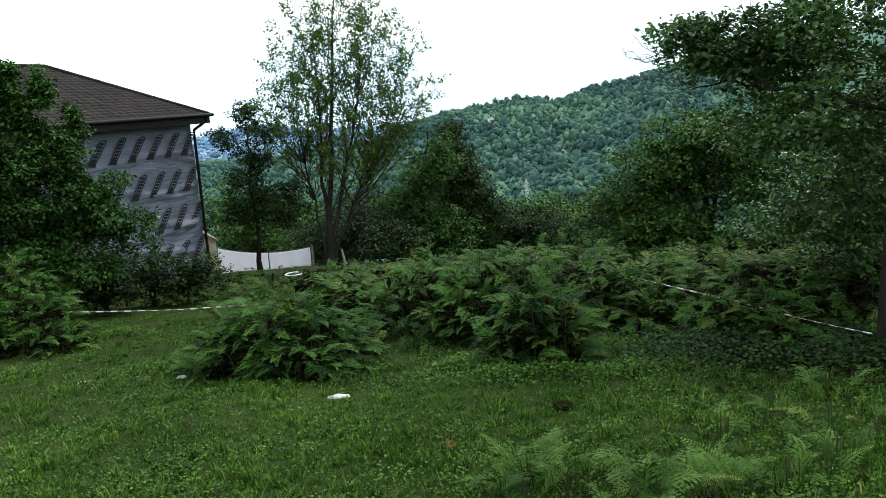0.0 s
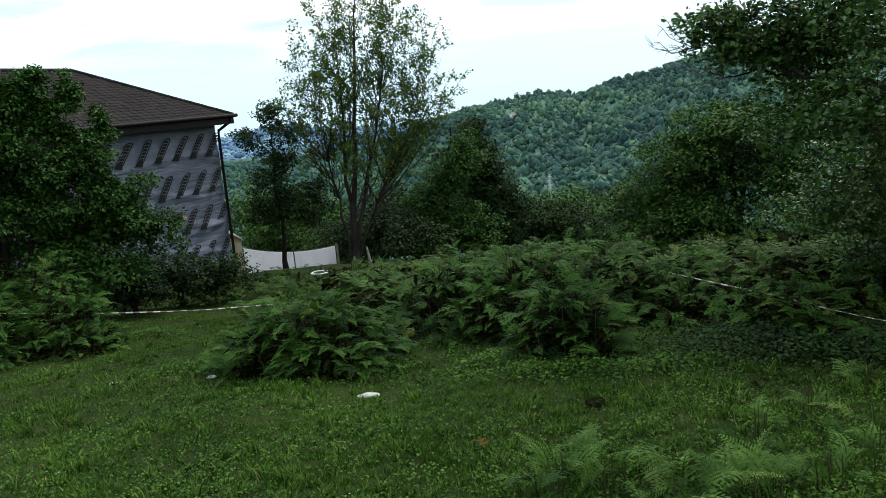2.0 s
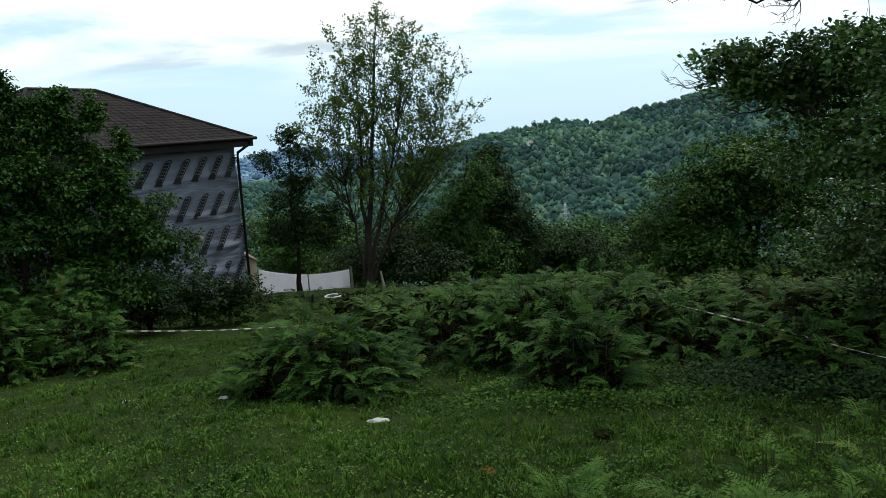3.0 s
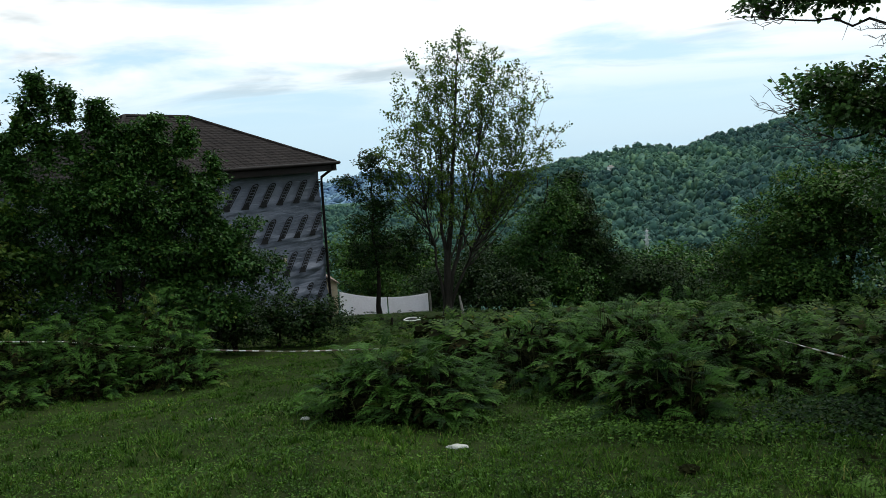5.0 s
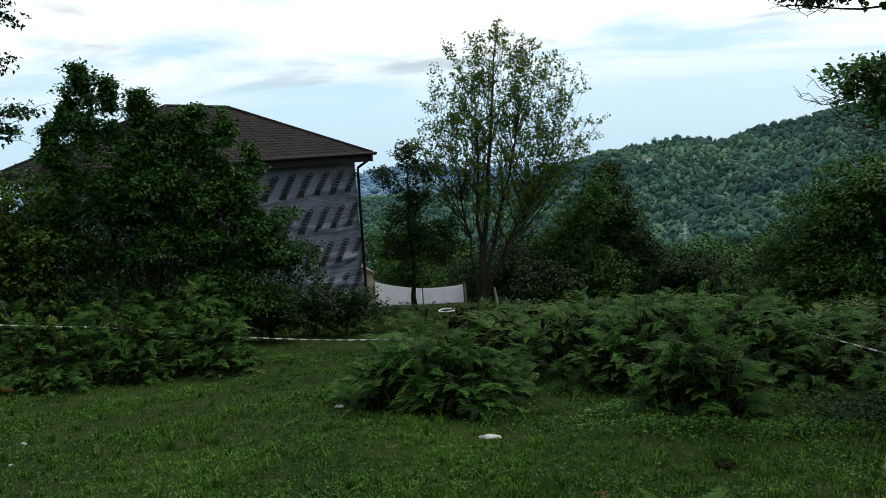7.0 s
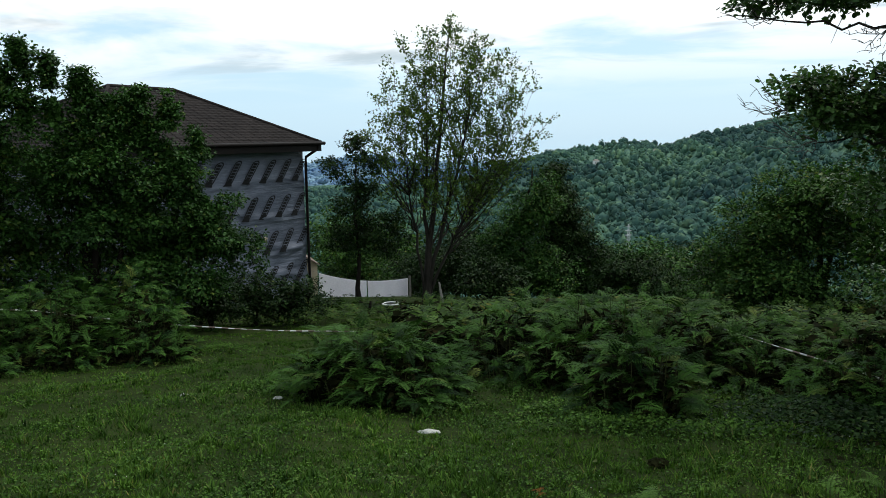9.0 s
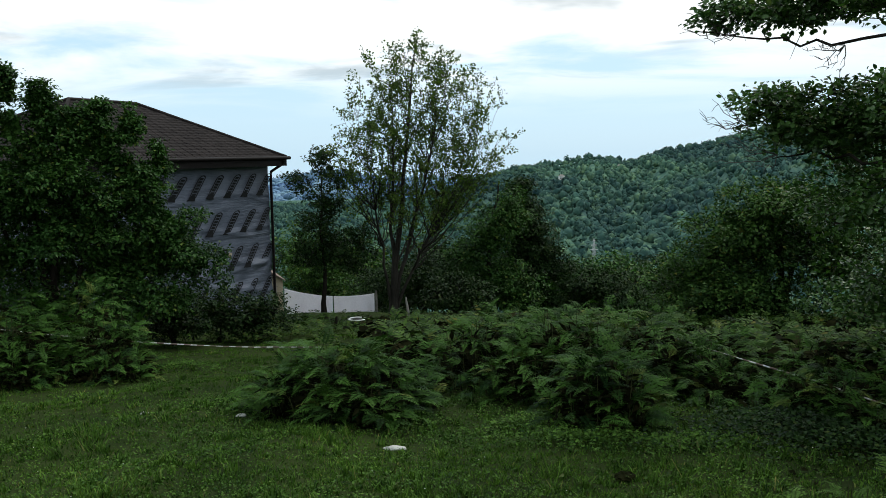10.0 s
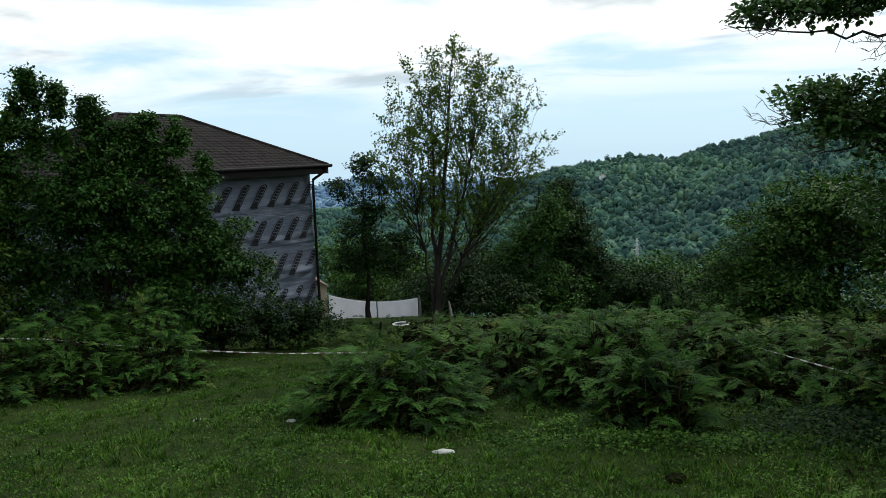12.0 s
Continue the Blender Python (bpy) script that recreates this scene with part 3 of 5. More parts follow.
# tall airy tree with several stems
def airy_tree(name, label, base, stems, crown, boughs, seed, leaf, mat, bark):
    """An open tree: leaning stems, boughs that climb steeply to the crown's skin, sprays of twigs with small leaves.
    crown: (height over the base, reach) pairs of the outline, from the lowest leaves to the tip."""
    rng = np.random.default_rng(seed)
    base = np.array([base[0], base[1], gz(base[0], base[1]) - 0.08])
    root = thing(name, label, "tree", Matrix.Translation(base))
    prof = np.array(crown)
    ways = []
    for dx, dy, h, r in stems:
        s = np.linspace(0, 1, 11)[:, None]
        p = np.array([[dx, dy, h]]) * np.concatenate([s ** 1.15, s ** 1.15, s], 1)
        p[1:-1] += rng.normal(0, 0.035, (9, 3)) * [1, 1, 0.3]
        ways.append((p, r * (1 - 0.88 * s[:, 0])))
        part("trunk", tubes("trunk", [(p, r * (1 - 0.88 * s[:, 0]) * (1 + 0.5 * np.exp(-s[:, 0] * 14)))], bark, 8), root)
    main = ways[0][0]
    small, P, W_ = [], [], []
    lean = main[-1] / main[-1][2]
    hs = np.linspace(prof[0, 0], prof[-1, 0], 200)
    share = np.cumsum(np.interp(hs, prof[:, 0], prof[:, 1]) ** 1.5)
    for q in range(boughs):
        h = np.interp((q + 0.5) / boughs, share / share[-1], hs)
        reach = np.interp(h, prof[:, 0], prof[:, 1]) * rng.uniform(0.03, 1.0) ** 0.5 * rng.uniform(0.9, 1.1)
        a = q * 2.39996 + rng.normal(0, 0.3)
        tip = lean * h * 0.9 + np.array([reach * math.cos(a) + 0.12 * reach + 0.30 * (1 - (h / prof[-1, 0]) ** 3), 0.85 * reach * math.sin(a), 0])
        tip[2] = h
        # the bough leaves the nearest stem well below its tip
        best = None
        for p, r in ways:
            d = np.linalg.norm(p[:, :2] - tip[:2], axis=1)
            cost = d + 3.0 * np.maximum(0, p[:, 2] - (h - 0.9 * d - 0.2)) + 0.5 * np.maximum(0, h - 0.9 * d - 0.2 - p[:, 2]) + 9 * (p[:, 2] < 1.6)
            k = int(np.argmin(cost))
            if best is None or cost[k] < best[0]:
                best = (cost[k], p[k], r[k])
        w = arc(best[1], tip, -0.05 * np.linalg.norm(tip - best[1]), 9, rng, 0.035)
        ln = np.linalg.norm(tip - best[1])
        part("limb", tubes("limb", [(w, np.linspace(min(best[2] * 0.7, 0.010 + 0.0075 * ln), 0.004, 9))], bark, 5), root)
        for k in range(8):
            s = 1 - 0.6 * rng.uniform(0, 1) ** 1.4
            u = s * 8
            o = int(min(u, 7)); c = w[o] + (w[o + 1] - w[o]) * (u - o)
            e = unit(unit(w[o + 1] - w[o]) * 0.8 + rng.normal(0, 0.65, 3) + np.array([0, 0, 0.15]))
            l = rng.uniform(0.25, 0.62)
            end = c + e * l
            small.append((np.array([c, c + e * l * 0.5 + rng.normal(0, 0.02, 3), end]), np.array([0.006, 0.0045, 0.0025])))
            m = rng.integers(10, 19)
            t = rng.uniform(0.15, 1.05, m)[:, None] ** 0.7
            P.append(c + e * l * t + rng.normal(0, 0.045, (m, 3)))
            W_.append(e * 0.6 + rng.normal(0, 0.6, (m, 3)) + [0, 0, -0.1])
    tagged(part("twig_mass", tubes("twig_mass", small, bark, 3), root, "fine leafy twigs"), kind="stuff")
    P, W_ = np.concatenate(P), np.concatenate(W_)
    n = len(P)
    L = leaf * rng.uniform(0.6, 1.25, n)
    v, f = leaf_arrays(P, W_, np.array([[0, 0, 1.0]]) + rng.normal(0, 0.6, (n, 3)), L, L * 0.42)
    part("crown", mesh_from("crown", v, f, mat), root)
    return root


g = gz(-3.9, 27.7)
airy_tree("tall_tree", "tall airy broadleaf tree with several grey stems", (-3.9, 27.7),
          [(1.0, 0.1, 5.55 - g, 0.12), (0.1, 0.2, 3.9 - g, 0.085), (1.9, 0.2, 3.6 - g, 0.085), (-0.9, 0.0, 2.4 - g, 0.06), (2.9, -0.2, 1.8 - g, 0.06)],
          [(-0.1 - g, 1.9), (0.5 - g, 2.9), (1.6 - g, 3.35), (2.6 - g, 3.0), (3.7 - g, 2.6), (4.7 - g, 1.9), (5.3 - g, 1.1), (5.75 - g, 0.2)], 250, 43, 0.086, M_LEAF_B, M_BARK)
# small tree by the washing line
tree("small_tree", "small dark tree beside the washing line", (-6.15, 27.2),
     [(0.05, 0, 5.1, 0.085)],
     [(-6.1, 27.25, -0.75, 0.95, 0.8, 1.0, 34), (-5.5, 27.3, -1.75, 1.05, 0.8, 0.55, 26), (-6.12, 27.25, 1.35, 0.22, 0.25, 0.65, 10), (-6.05, 27.25, 0.35, 0.55, 0.5, 0.5, 12), (-6.95, 27.2, 0.95, 0.42, 0.3, 0.16, 6), (-6.7, 27.2, 0.55, 0.3, 0.3, 0.2, 4), (-5.6, 27.2, 0.85, 0.35, 0.3, 0.2, 5),
      (-6.45, 27.2, -1.7, 0.75, 0.7, 0.4, 14), (-5.15, 27.3, -1.0, 0.55, 0.6, 0.6, 12)],
     0.30, 85, 0.105, M_LEAF_C, M_BARK_DARK, 47, 0.4, 0.009, 12, core=2)
# dense cone-shaped trees behind
tree("cone_tree", "dense dark cone-shaped tree", (0.9, 35.8), [(0, 0, 5.6, 0.16), (-0.6, 0, 4.6, 0.1)],
     [(0.55, 35.9, -0.35, 0.45, 0.5, 1.0, 26), (0.75, 35.9, -1.2, 0.75, 0.7, 0.9, 40), (0.95, 35.9, -2.3, 1.1, 1.0, 1.0, 70), (1.25, 35.9, -3.6, 1.5, 1.3, 1.2, 100), (1.6, 35.7, -5.0, 1.7, 1.2, 0.7, 50)],
     0.44, 110, 0.13, M_LEAF_C, M_BARK_DARK, 53, 0.6, core=8)
tree("cone_tree", "dense olive-green tree behind the airy one", (-0.9, 34.0), [(0.6, 0, 5.6, 0.14), (0.5, 0, 4.4, 0.1)],
     [(0.05, 34.1, -0.9, 0.65, 0.8, 1.0, 34), (-0.65, 34.1, -1.7, 0.95, 0.9, 1.0, 44), (-1.6, 34.1, -2.7, 1.0, 0.9, 0.9, 40), (-0.9, 34.1, -3.8, 2.1, 1.1, 1.2, 90), (0.3, 34.0, -4.1, 1.4, 0.9, 1.0, 44)],
     0.44, 90, 0.12, M_LEAF_A, M_BARK_DARK, 59, 0.5, core=8)
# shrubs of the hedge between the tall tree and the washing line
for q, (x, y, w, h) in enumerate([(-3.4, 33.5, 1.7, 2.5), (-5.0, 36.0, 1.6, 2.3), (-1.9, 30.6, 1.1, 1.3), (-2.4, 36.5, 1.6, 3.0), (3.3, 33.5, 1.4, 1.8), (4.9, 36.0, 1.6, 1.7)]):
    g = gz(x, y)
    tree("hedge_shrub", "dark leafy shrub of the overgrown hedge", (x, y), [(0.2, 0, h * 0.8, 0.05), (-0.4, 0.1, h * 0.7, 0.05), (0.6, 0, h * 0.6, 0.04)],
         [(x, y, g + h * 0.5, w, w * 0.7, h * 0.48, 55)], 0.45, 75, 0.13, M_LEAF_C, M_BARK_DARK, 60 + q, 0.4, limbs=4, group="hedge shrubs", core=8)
# trees further down the slope
for q, (x, y, top, w, mt) in enumerate([(5.0, 55.0, -5.6, 2.5, 2), (7.9, 66.0, -6.6, 3.4, 2), (11.0, 72.0, -8.0, 3.2, 0), (14.5, 78.0, -9.0, 4.0, 0), (-9.5, 62.0, -6.9, 3.0, 0), (-13.0, 70.0, -6.8, 3.4, 1),
                                      (-10.8, 47.0, -2.9, 1.9, 1), (-12.9, 51.0, -2.6, 2.2, 1), (-4.6, 74.0, -6.6, 4.0, 0), (1.5, 82.0, -7.6, 4.4, 2), (-18.0, 92.0, -7.0, 5.0, 1), (-9.0, 104.0, -9.0, 5.5, 0), (20.0, 100.0, -11.0, 5.5, 0), (4.0, 120.0, -13.0, 6.5, 1), (-22.0, 130.0, -12.0, 6.5, 0)]):
    g = gz(x, y)
    h = max(top - g, 3.0)
    tree("valley_tree", "leafy green tree standing down the slope", (x, y), [(0.2, 0, h * 0.8, 0.2), (-0.5, 0.2, h * 0.65, 0.12)],
         [(x, y, g + h * 0.62, w, w * 0.8, h * 0.40, 70), (x + 0.3 * w, y, g + h * 0.35, w, w * 0.7, h * 0.3, 34)], w * 0.28, 34, 0.100 * w, (M_LEAF_C, M_LEAF_E, M_LEAF_A)[mt], M_BARK_DARK, 80 + q, 0.4, limbs=4, group="valley trees", core=8)
# thicket opposite the trunk, on the right of the lawn
tree("thicket_tree", "broad olive-green tree at the lawn's edge", (6.2, 19.2), [(-0.6, 0, 2.9, 0.10), (0.6, 0.2, 2.8, 0.10), (0.1, -0.1, 3.4, 0.11)],
     [(5.9, 19.2, -0.45, 1.5, 1.2, 1.3, 95), (4.5, 19.4, -1.4, 1.15, 1.0, 0.95, 60), (7.4, 18.8, -0.6, 1.3, 1.2, 1.05, 60), (5.6, 19.2, -1.9, 2.0, 1.2, 0.5, 40), (5.2, 18.4, -1.7, 1.7, 0.6, 0.6, 60), (5.0, 18.8, -0.3, 0.8, 0.8, 0.8, 26), (6.0, 18.5, 0.3, 0.7, 0.7, 0.5, 20)],
     0.36, 120, 0.085, M_LEAF_E, M_BARK_DARK, 101, 0.2, 0.009, 12, 0.9, 40, core=7)
tree("thicket_tree", "dark leafy tree at the lawn's edge", (9.0, 17.2), [(-0.6, 0, 2.9, 0.10), (0.6, 0.2, 2.8, 0.10)],
     [(8.6, 17.2, -0.7, 1.5, 1.2, 1.2, 80), (9.9, 16.6, -0.2, 1.6, 1.2, 1.5, 80), (7.6, 17.0, -1.6, 1.6, 1.0, 0.5, 40)],
     0.42, 110, 0.095, M_LEAF_D, M_BARK_DARK, 103, 0.2, 0.009, 12, 0.9, core=7)
# hornbeam by the walker, its branches reach over the lawn
# crown lobes overhead and far right are unseen, added to darken the lawn
hornbeam = tree("hornbeam", "spreading hornbeam with broad leaves and low branches", (4.25, 7.3),
     [(0.2, 0.8, 6.2, 0.19), (0.9, 0.3, 5.0, 0.13)],
     [(3.0, 10.1, 2.2, 0.22, 0.3, 0.12, 6), (3.25, 10.05, 1.98, 0.36, 0.45, 0.32, 24), (3.65, 9.9, 1.95, 0.45, 0.5, 0.46, 42), (4.3, 9.8, 2.0, 0.6, 0.7, 0.55, 54), (5.3, 9.6, 2.5, 0.9, 0.9, 0.8, 18),
      (2.42, 9.7, 3.12, 0.15, 0.3, 0.07, 4), (2.75, 9.65, 3.12, 0.32, 0.4, 0.13, 16), (3.3, 9.5, 3.14, 0.42, 0.5, 0.16, 26), (4.0, 9.2, 3.2, 0.5, 0.6, 0.25, 30), (4.8, 9.0, 3.5, 0.9, 0.9, 0.6, 18), (5.6, 9.0, 4.2, 1.4, 1.4, 1.0, 24),
      (4.6, 10.8, 1.5, 0.8, 0.8, 0.6, 36), (5.6, 10.6, 1.7, 0.9, 0.9, 0.8, 28), (6.2, 11.2, 0.4, 1.0, 0.9, 1.2, 70), (5.8, 6.5, 4.4, 2.0, 2.0, 0.9, 40), (7.2, 8.2, 3.0, 1.4, 1.8, 1.8, 45), (6.2, 7.6, 2.6, 1.2, 1.2, 0.8, 60), (5.2, 8.2, 1.7, 0.7, 0.8, 0.5, 10), (7.4, 9.4, 0.8, 1.0, 1.0, 1.4, 50),
      (4.3, 10.2, 1.0, 0.75, 0.8, 0.45, 40), (5.3, 10.3, 0.9, 0.9, 0.9, 0.9, 60), (4.9, 10.8, -0.15, 0.9, 0.8, 0.5, 44), (5.9, 10.4, -0.3, 0.9, 0.8, 0.7, 44), (6.4, 9.8, 1.6, 1.1, 1.1, 1.4, 60), (5.4, 10.7, -0.95, 0.55, 0.5, 0.3, 16), (6.8, 6.4, 2.4, 1.4, 1.5, 1.3, 40), (5.6, 5.6, 3.6, 1.3, 1.3, 0.6, 34), (6.6, 9.6, 3.2, 1.2, 1.2, 0.8, 50), (4.2, 4.6, 5.4, 1.9, 1.8, 0.6, 80), (6.0, 3.2, 4.6, 1.8, 2.0, 0.9, 55), (2.9, 6.4, 5.6, 1.2, 1.2, 0.4, 50), (4.9, 4.2, 2.2, 1.0, 1.2, 1.5, 40),
      (4.0, 8.3, 1.1, 0.5, 0.6, 0.4, 16), (4.1, 8.2, 1.8, 0.6, 0.6, 0.5, 14),
      # unseen lobes high above, added to keep sky and sun off the ground
      (4.4, 7.2, 6.4, 2.2, 2.2, 0.6, 70), (6.6, 6.0, 6.0, 2.2, 2.4, 0.8, 60), (3.6, 3.6, 6.0, 1.8, 1.8, 0.5, 55), (6.8, 9.6, 5.6, 2.0, 2.0, 0.7, 40), (4.6, 9.8, 6.2, 1.9, 1.9, 0.6, 60), (5.6, 11.6, 5.8, 1.8, 1.8, 0.7, 24)],
     0.23, 72, 0.070, M_LEAF_D, M_BARK_DARK, 107, 0.1, 0.006, 26, 0.2, 30, 0.5, 0.36, oval=True)

# its low limbs and the bare twigs at their ends
for way, r in (
        ([(4.35, 7.75, 2.20), (4.00, 8.60, 2.75), (3.40, 9.40, 2.77), (2.83, 9.59, 2.87), (2.15, 9.77, 2.96)], 0.024),
        ([(4.35, 7.70, 1.20), (4.10, 9.00, 1.45), (3.53, 9.89, 1.62), (3.09, 10.04, 1.52)], 0.03),
):
    q = np.array(way) - np.array(hornbeam.matrix_basis.translation)
    s = np.linspace(0, len(q) - 1, 16)
    q = np.stack([np.interp(s, np.arange(len(q)), q[:, k]) for k in range(3)], 1)
    q[1:-1] += np.random.default_rng(7).normal(0, 0.03, (14, 3))
    part("limb", tubes("limb", [(q, np.linspace(r, 0.006, 16))], M_BARK_DARK, 7), hornbeam)
rng = np.random.default_rng(77)
bare_twigs = []
for root_at, tips in (
        ((2.80, 10.02, 1.91), [(2.25, 10.05, 2.07), (2.28, 10.04, 2.00), (2.38, 10.02, 2.22), (2.48, 10.00, 1.96), (2.45, 10.00, 2.31)]),
        ((3.14, 10.02, 1.56), [(2.51, 10.09, 1.77), (2.50, 10.09, 1.52), (2.59, 10.07, 1.83), (2.74, 10.03, 1.43), (2.83, 10.01, 1.78), (3.00, 9.96, 1.42)]),
        ((2.55, 9.67, 2.91), [(1.96, 9.70, 2.99), (2.07, 9.68, 3.08), (2.19, 9.66, 2.87), (2.04, 9.69, 3.16)]),
        ((3.52, 9.15, 2.70), [(3.13, 9.29, 2.69), (3.26, 9.24, 2.59), (3.36, 9.21, 2.46), (3.48, 9.16, 2.42), (3.28, 9.23, 2.72)]),
):
    for tip in tips:
        o3 = np.array(hornbeam.matrix_basis.translation)
        w = arc(np.array(root_at) - o3, np.array(tip) - o3, -0.05, 7, rng, 0.02)
        bare_twigs.append((w, np.linspace(0.006, 0.0022, 7)))
        for k in (2, 3, 4, 5):
            e = w[k] + (w[6] - w[2]) * rng.uniform(0.15, 0.4) + rng.normal(0, 0.06, 3)
            bare_twigs.append((arc(w[k], e, 0.015, 4), np.linspace(0.004, 0.0018, 4)))
tagged(part("twig_mass", tubes("twig_mass", bare_twigs, M_TWIG, 4), hornbeam, "leafless grey twigs"), kind="stuff")
# tree on the far left, and yellowish shrubs below it
tree("maple_tree", "dark tree with drooping sprays of leaves", (-10.6, 9.6),
     [(0.3, 0.2, 6.5, 0.16), (1.2, 0.3, 4.6, 0.10)],
     [(-9.1, 9.5, 3.8, 0.7, 0.6, 0.6, 36), (-9.0, 9.6, 2.9, 0.6, 0.5, 0.25, 24), (-8.6, 9.85, 2.35, 0.65, 0.5, 0.25, 28), (-7.95, 10.3, 2.45, 0.28, 0.25, 0.10, 7), (-8.9, 9.7, 1.85, 0.6, 0.5, 0.25, 24), (-10.4, 9.3, 3.4, 1.2, 1.0, 1.3, 60), (-8.3, 10.0, 3.15, 0.5, 0.4, 0.2, 16), (-8.35, 9.95, 4.05, 0.6, 0.5, 0.25, 24), (-8.6, 9.8, 3.5, 0.5, 0.4, 0.2, 20), (-8.0, 10.25, 3.75, 0.25, 0.25, 0.12, 5), (-8.25, 10.05, 2.1, 0.45, 0.4, 0.2, 14)],
     0.24, 46, 0.070, M_LEAF_C, M_BARK_DARK, 109, 0.6, 0.007, 12, 0.2, 0, 0.40)
for q, (x, y, w, h, mt) in enumerate([(-10.6, 13.3, 0.95, 3.5, 1), (-11.7, 12.6, 1.0, 3.6, 1), (-11.2, 14.6, 1.2, 3.8, 0), (-12.8, 13.2, 1.2, 3.4, 0), (-13.4, 11.8, 1.2, 3.2, 1), (-11.0, 12.0, 0.9, 2.0, 0), (-14.4, 15.0, 1.6, 3.6, 0), (-12.6, 14.2, 1.1, 3.9, 0), (-11.3, 12.8, 0.9, 3.5, 1), (-13.0, 12.4, 1.0, 3.6, 1)]):
    g = gz(x, y)
    tree("wild_shrub", "yellowish wild shrub at the lawn's edge" if mt else "dark wild shrub at the lawn's edge", (x, y), [(0.2, 0, h * 0.8, 0.05), (-0.4, 0.1, h * 0.7, 0.05)],
         [(x, y, g + h * 0.52, w, w * 0.7, h * 0.46, 60)], 0.36, 80, 0.10, M_LEAF_B if mt else M_LEAF_E, M_BARK_DARK, 120 + q, 0.4, limbs=4, group="wild shrubs", core=6)
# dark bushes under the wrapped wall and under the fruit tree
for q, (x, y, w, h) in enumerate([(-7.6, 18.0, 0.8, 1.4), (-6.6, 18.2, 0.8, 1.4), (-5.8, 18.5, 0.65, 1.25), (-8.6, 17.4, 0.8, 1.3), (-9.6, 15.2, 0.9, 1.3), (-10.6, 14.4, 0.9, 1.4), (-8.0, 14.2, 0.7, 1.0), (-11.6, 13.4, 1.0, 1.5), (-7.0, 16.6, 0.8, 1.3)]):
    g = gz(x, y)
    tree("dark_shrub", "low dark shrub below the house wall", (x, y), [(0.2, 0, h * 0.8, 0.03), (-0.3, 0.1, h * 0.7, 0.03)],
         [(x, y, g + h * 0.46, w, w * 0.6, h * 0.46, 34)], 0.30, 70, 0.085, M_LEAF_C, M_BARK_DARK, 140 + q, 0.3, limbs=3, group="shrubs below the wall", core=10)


# ---- the house ----
def house():
    U, V = Vector((-0.339, -0.943, 0)).normalized(), Vector((-0.943, 0.339, 0)).normalized()
    LEN, WID, EAVE, RISE, OVER = 9.1, 5.6, 5.55, 1.80, 0.5
    # the house's own axes: x along the wrapped wall from its far corner, y into the house
    m = Matrix(((U.x, V.x, 0, -8.42), (U.y, V.y, 0, 28.8), (0, 0, 1, 1.50 - EAVE), (0, 0, 0, 1)))
    # x, y make a mirrored pair; the wall's own x runs towards the walker
    h = thing("house", "unfinished two-storey house wrapped in grey foil, brown shingle roof", "house", m)
    rng = np.random.default_rng(5)
    bm = bmesh.new()
    for (x0, x1, y0, y1) in ((0, LEN, 0.02, 0.25), (0, LEN, WID - 0.25, WID), (0, 0.25, 0.25, WID - 0.25), (LEN - 0.25, LEN, 0.25, WID - 0.25)):
        box(bm, (x0 + x1) / 2, (y0 + y1) / 2, EAVE / 2 - 0.5, x1 - x0, y1 - y0, EAVE + 1.0)
    bmesh.ops.reverse_faces(bm, faces=bm.faces)
    part("wall", (bm, M_PLASTER), h, "plastered block wall")
    # foil strips on two sides, creased, each lapping over the one below
    roll = 1.205
    for side in (0, 1):
        for k in range(6):
            top = EAVE - 0.02 - k * roll
            bot = max(top - roll - 0.08, -1.0)
            nx, nz = (120, 22) if side == 0 else (40, 9)
            length = LEN if side == 0 else WID
            xs, zs = np.linspace(-0.01, length, nx), np.linspace(bot, top, nz)
            X, Z = np.meshgrid(xs, zs, indexing="ij")
            s = (Z - bot) / (top - bot)
            D = 0.010 + 0.012 * (1 - s) + 0.010 * np.sin(X * 2.1 + k * 2 + 2 * Z) * np.sin(Z * 3 + X * 0.7) + 0.006 * np.sin(X * 7 + Z * 5 + k)
            D += 0.034 * np.exp(-((s - 0.12 - 0.08 * np.sin(X * 0.9 + k)) / 0.07) ** 2)
            if k:
                D += (0.03 if k == 1 else 0.055) * np.maximum(0, np.sin(X * 1.3 + Z * 2.4 + k)) ** 6
                D += 0.04 * np.maximum(0, np.sin(X * 0.8 - Z * 4.6 + 2 * k)) ** 8
            P = np.stack([X, -D, Z], -1) if side == 0 else np.stack([LEN + D, X, Z], -1)
            i, j = np.meshgrid(np.arange(nx - 1), np.arange(nz - 1), indexing="ij")
            f = np.stack([i * nz + j, (i + 1) * nz + j, (i + 1) * nz + j + 1, i * nz + j + 1], -1).reshape(-1, 4)
            part("foil_strip", mesh_from("foil_strip", P.reshape(-1, 3), f, M_FOIL, True), h, "creased grey foil strip")
    # printed mark: a leaning long ring with a dark block in it
    bm = bmesh.new()
    ring = []
    LEAN = 0.76
    for w in np.linspace(0, 2 * math.pi, 28, endpoint=False):
        c, s = math.cos(w), math.sin(w)
        out = []
        for k in (1.0, 0.70):
            z = 0.33 * (1 if s >= 0 else -1) + 0.14 * k * s
            out.append(bm.verts.new((0.19 * k * c - LEAN * z, 0, z)))
        ring.append(out)
    for (a, b2), (c2, d) in zip(ring, ring[1:] + ring[:1]):
        bm.faces.new((a, c2, d, b2))
    for q in range(6):
        z0 = -0.30 + q * 0.115
        pts = [(-0.10, z0), (0.10, z0 + 0.02), (0.10, z0 + 0.10), (-0.10, z0 + 0.085)]
        bm.faces.new([bm.verts.new((x - LEAN * z, 0.001, z)) for x, z in pts])
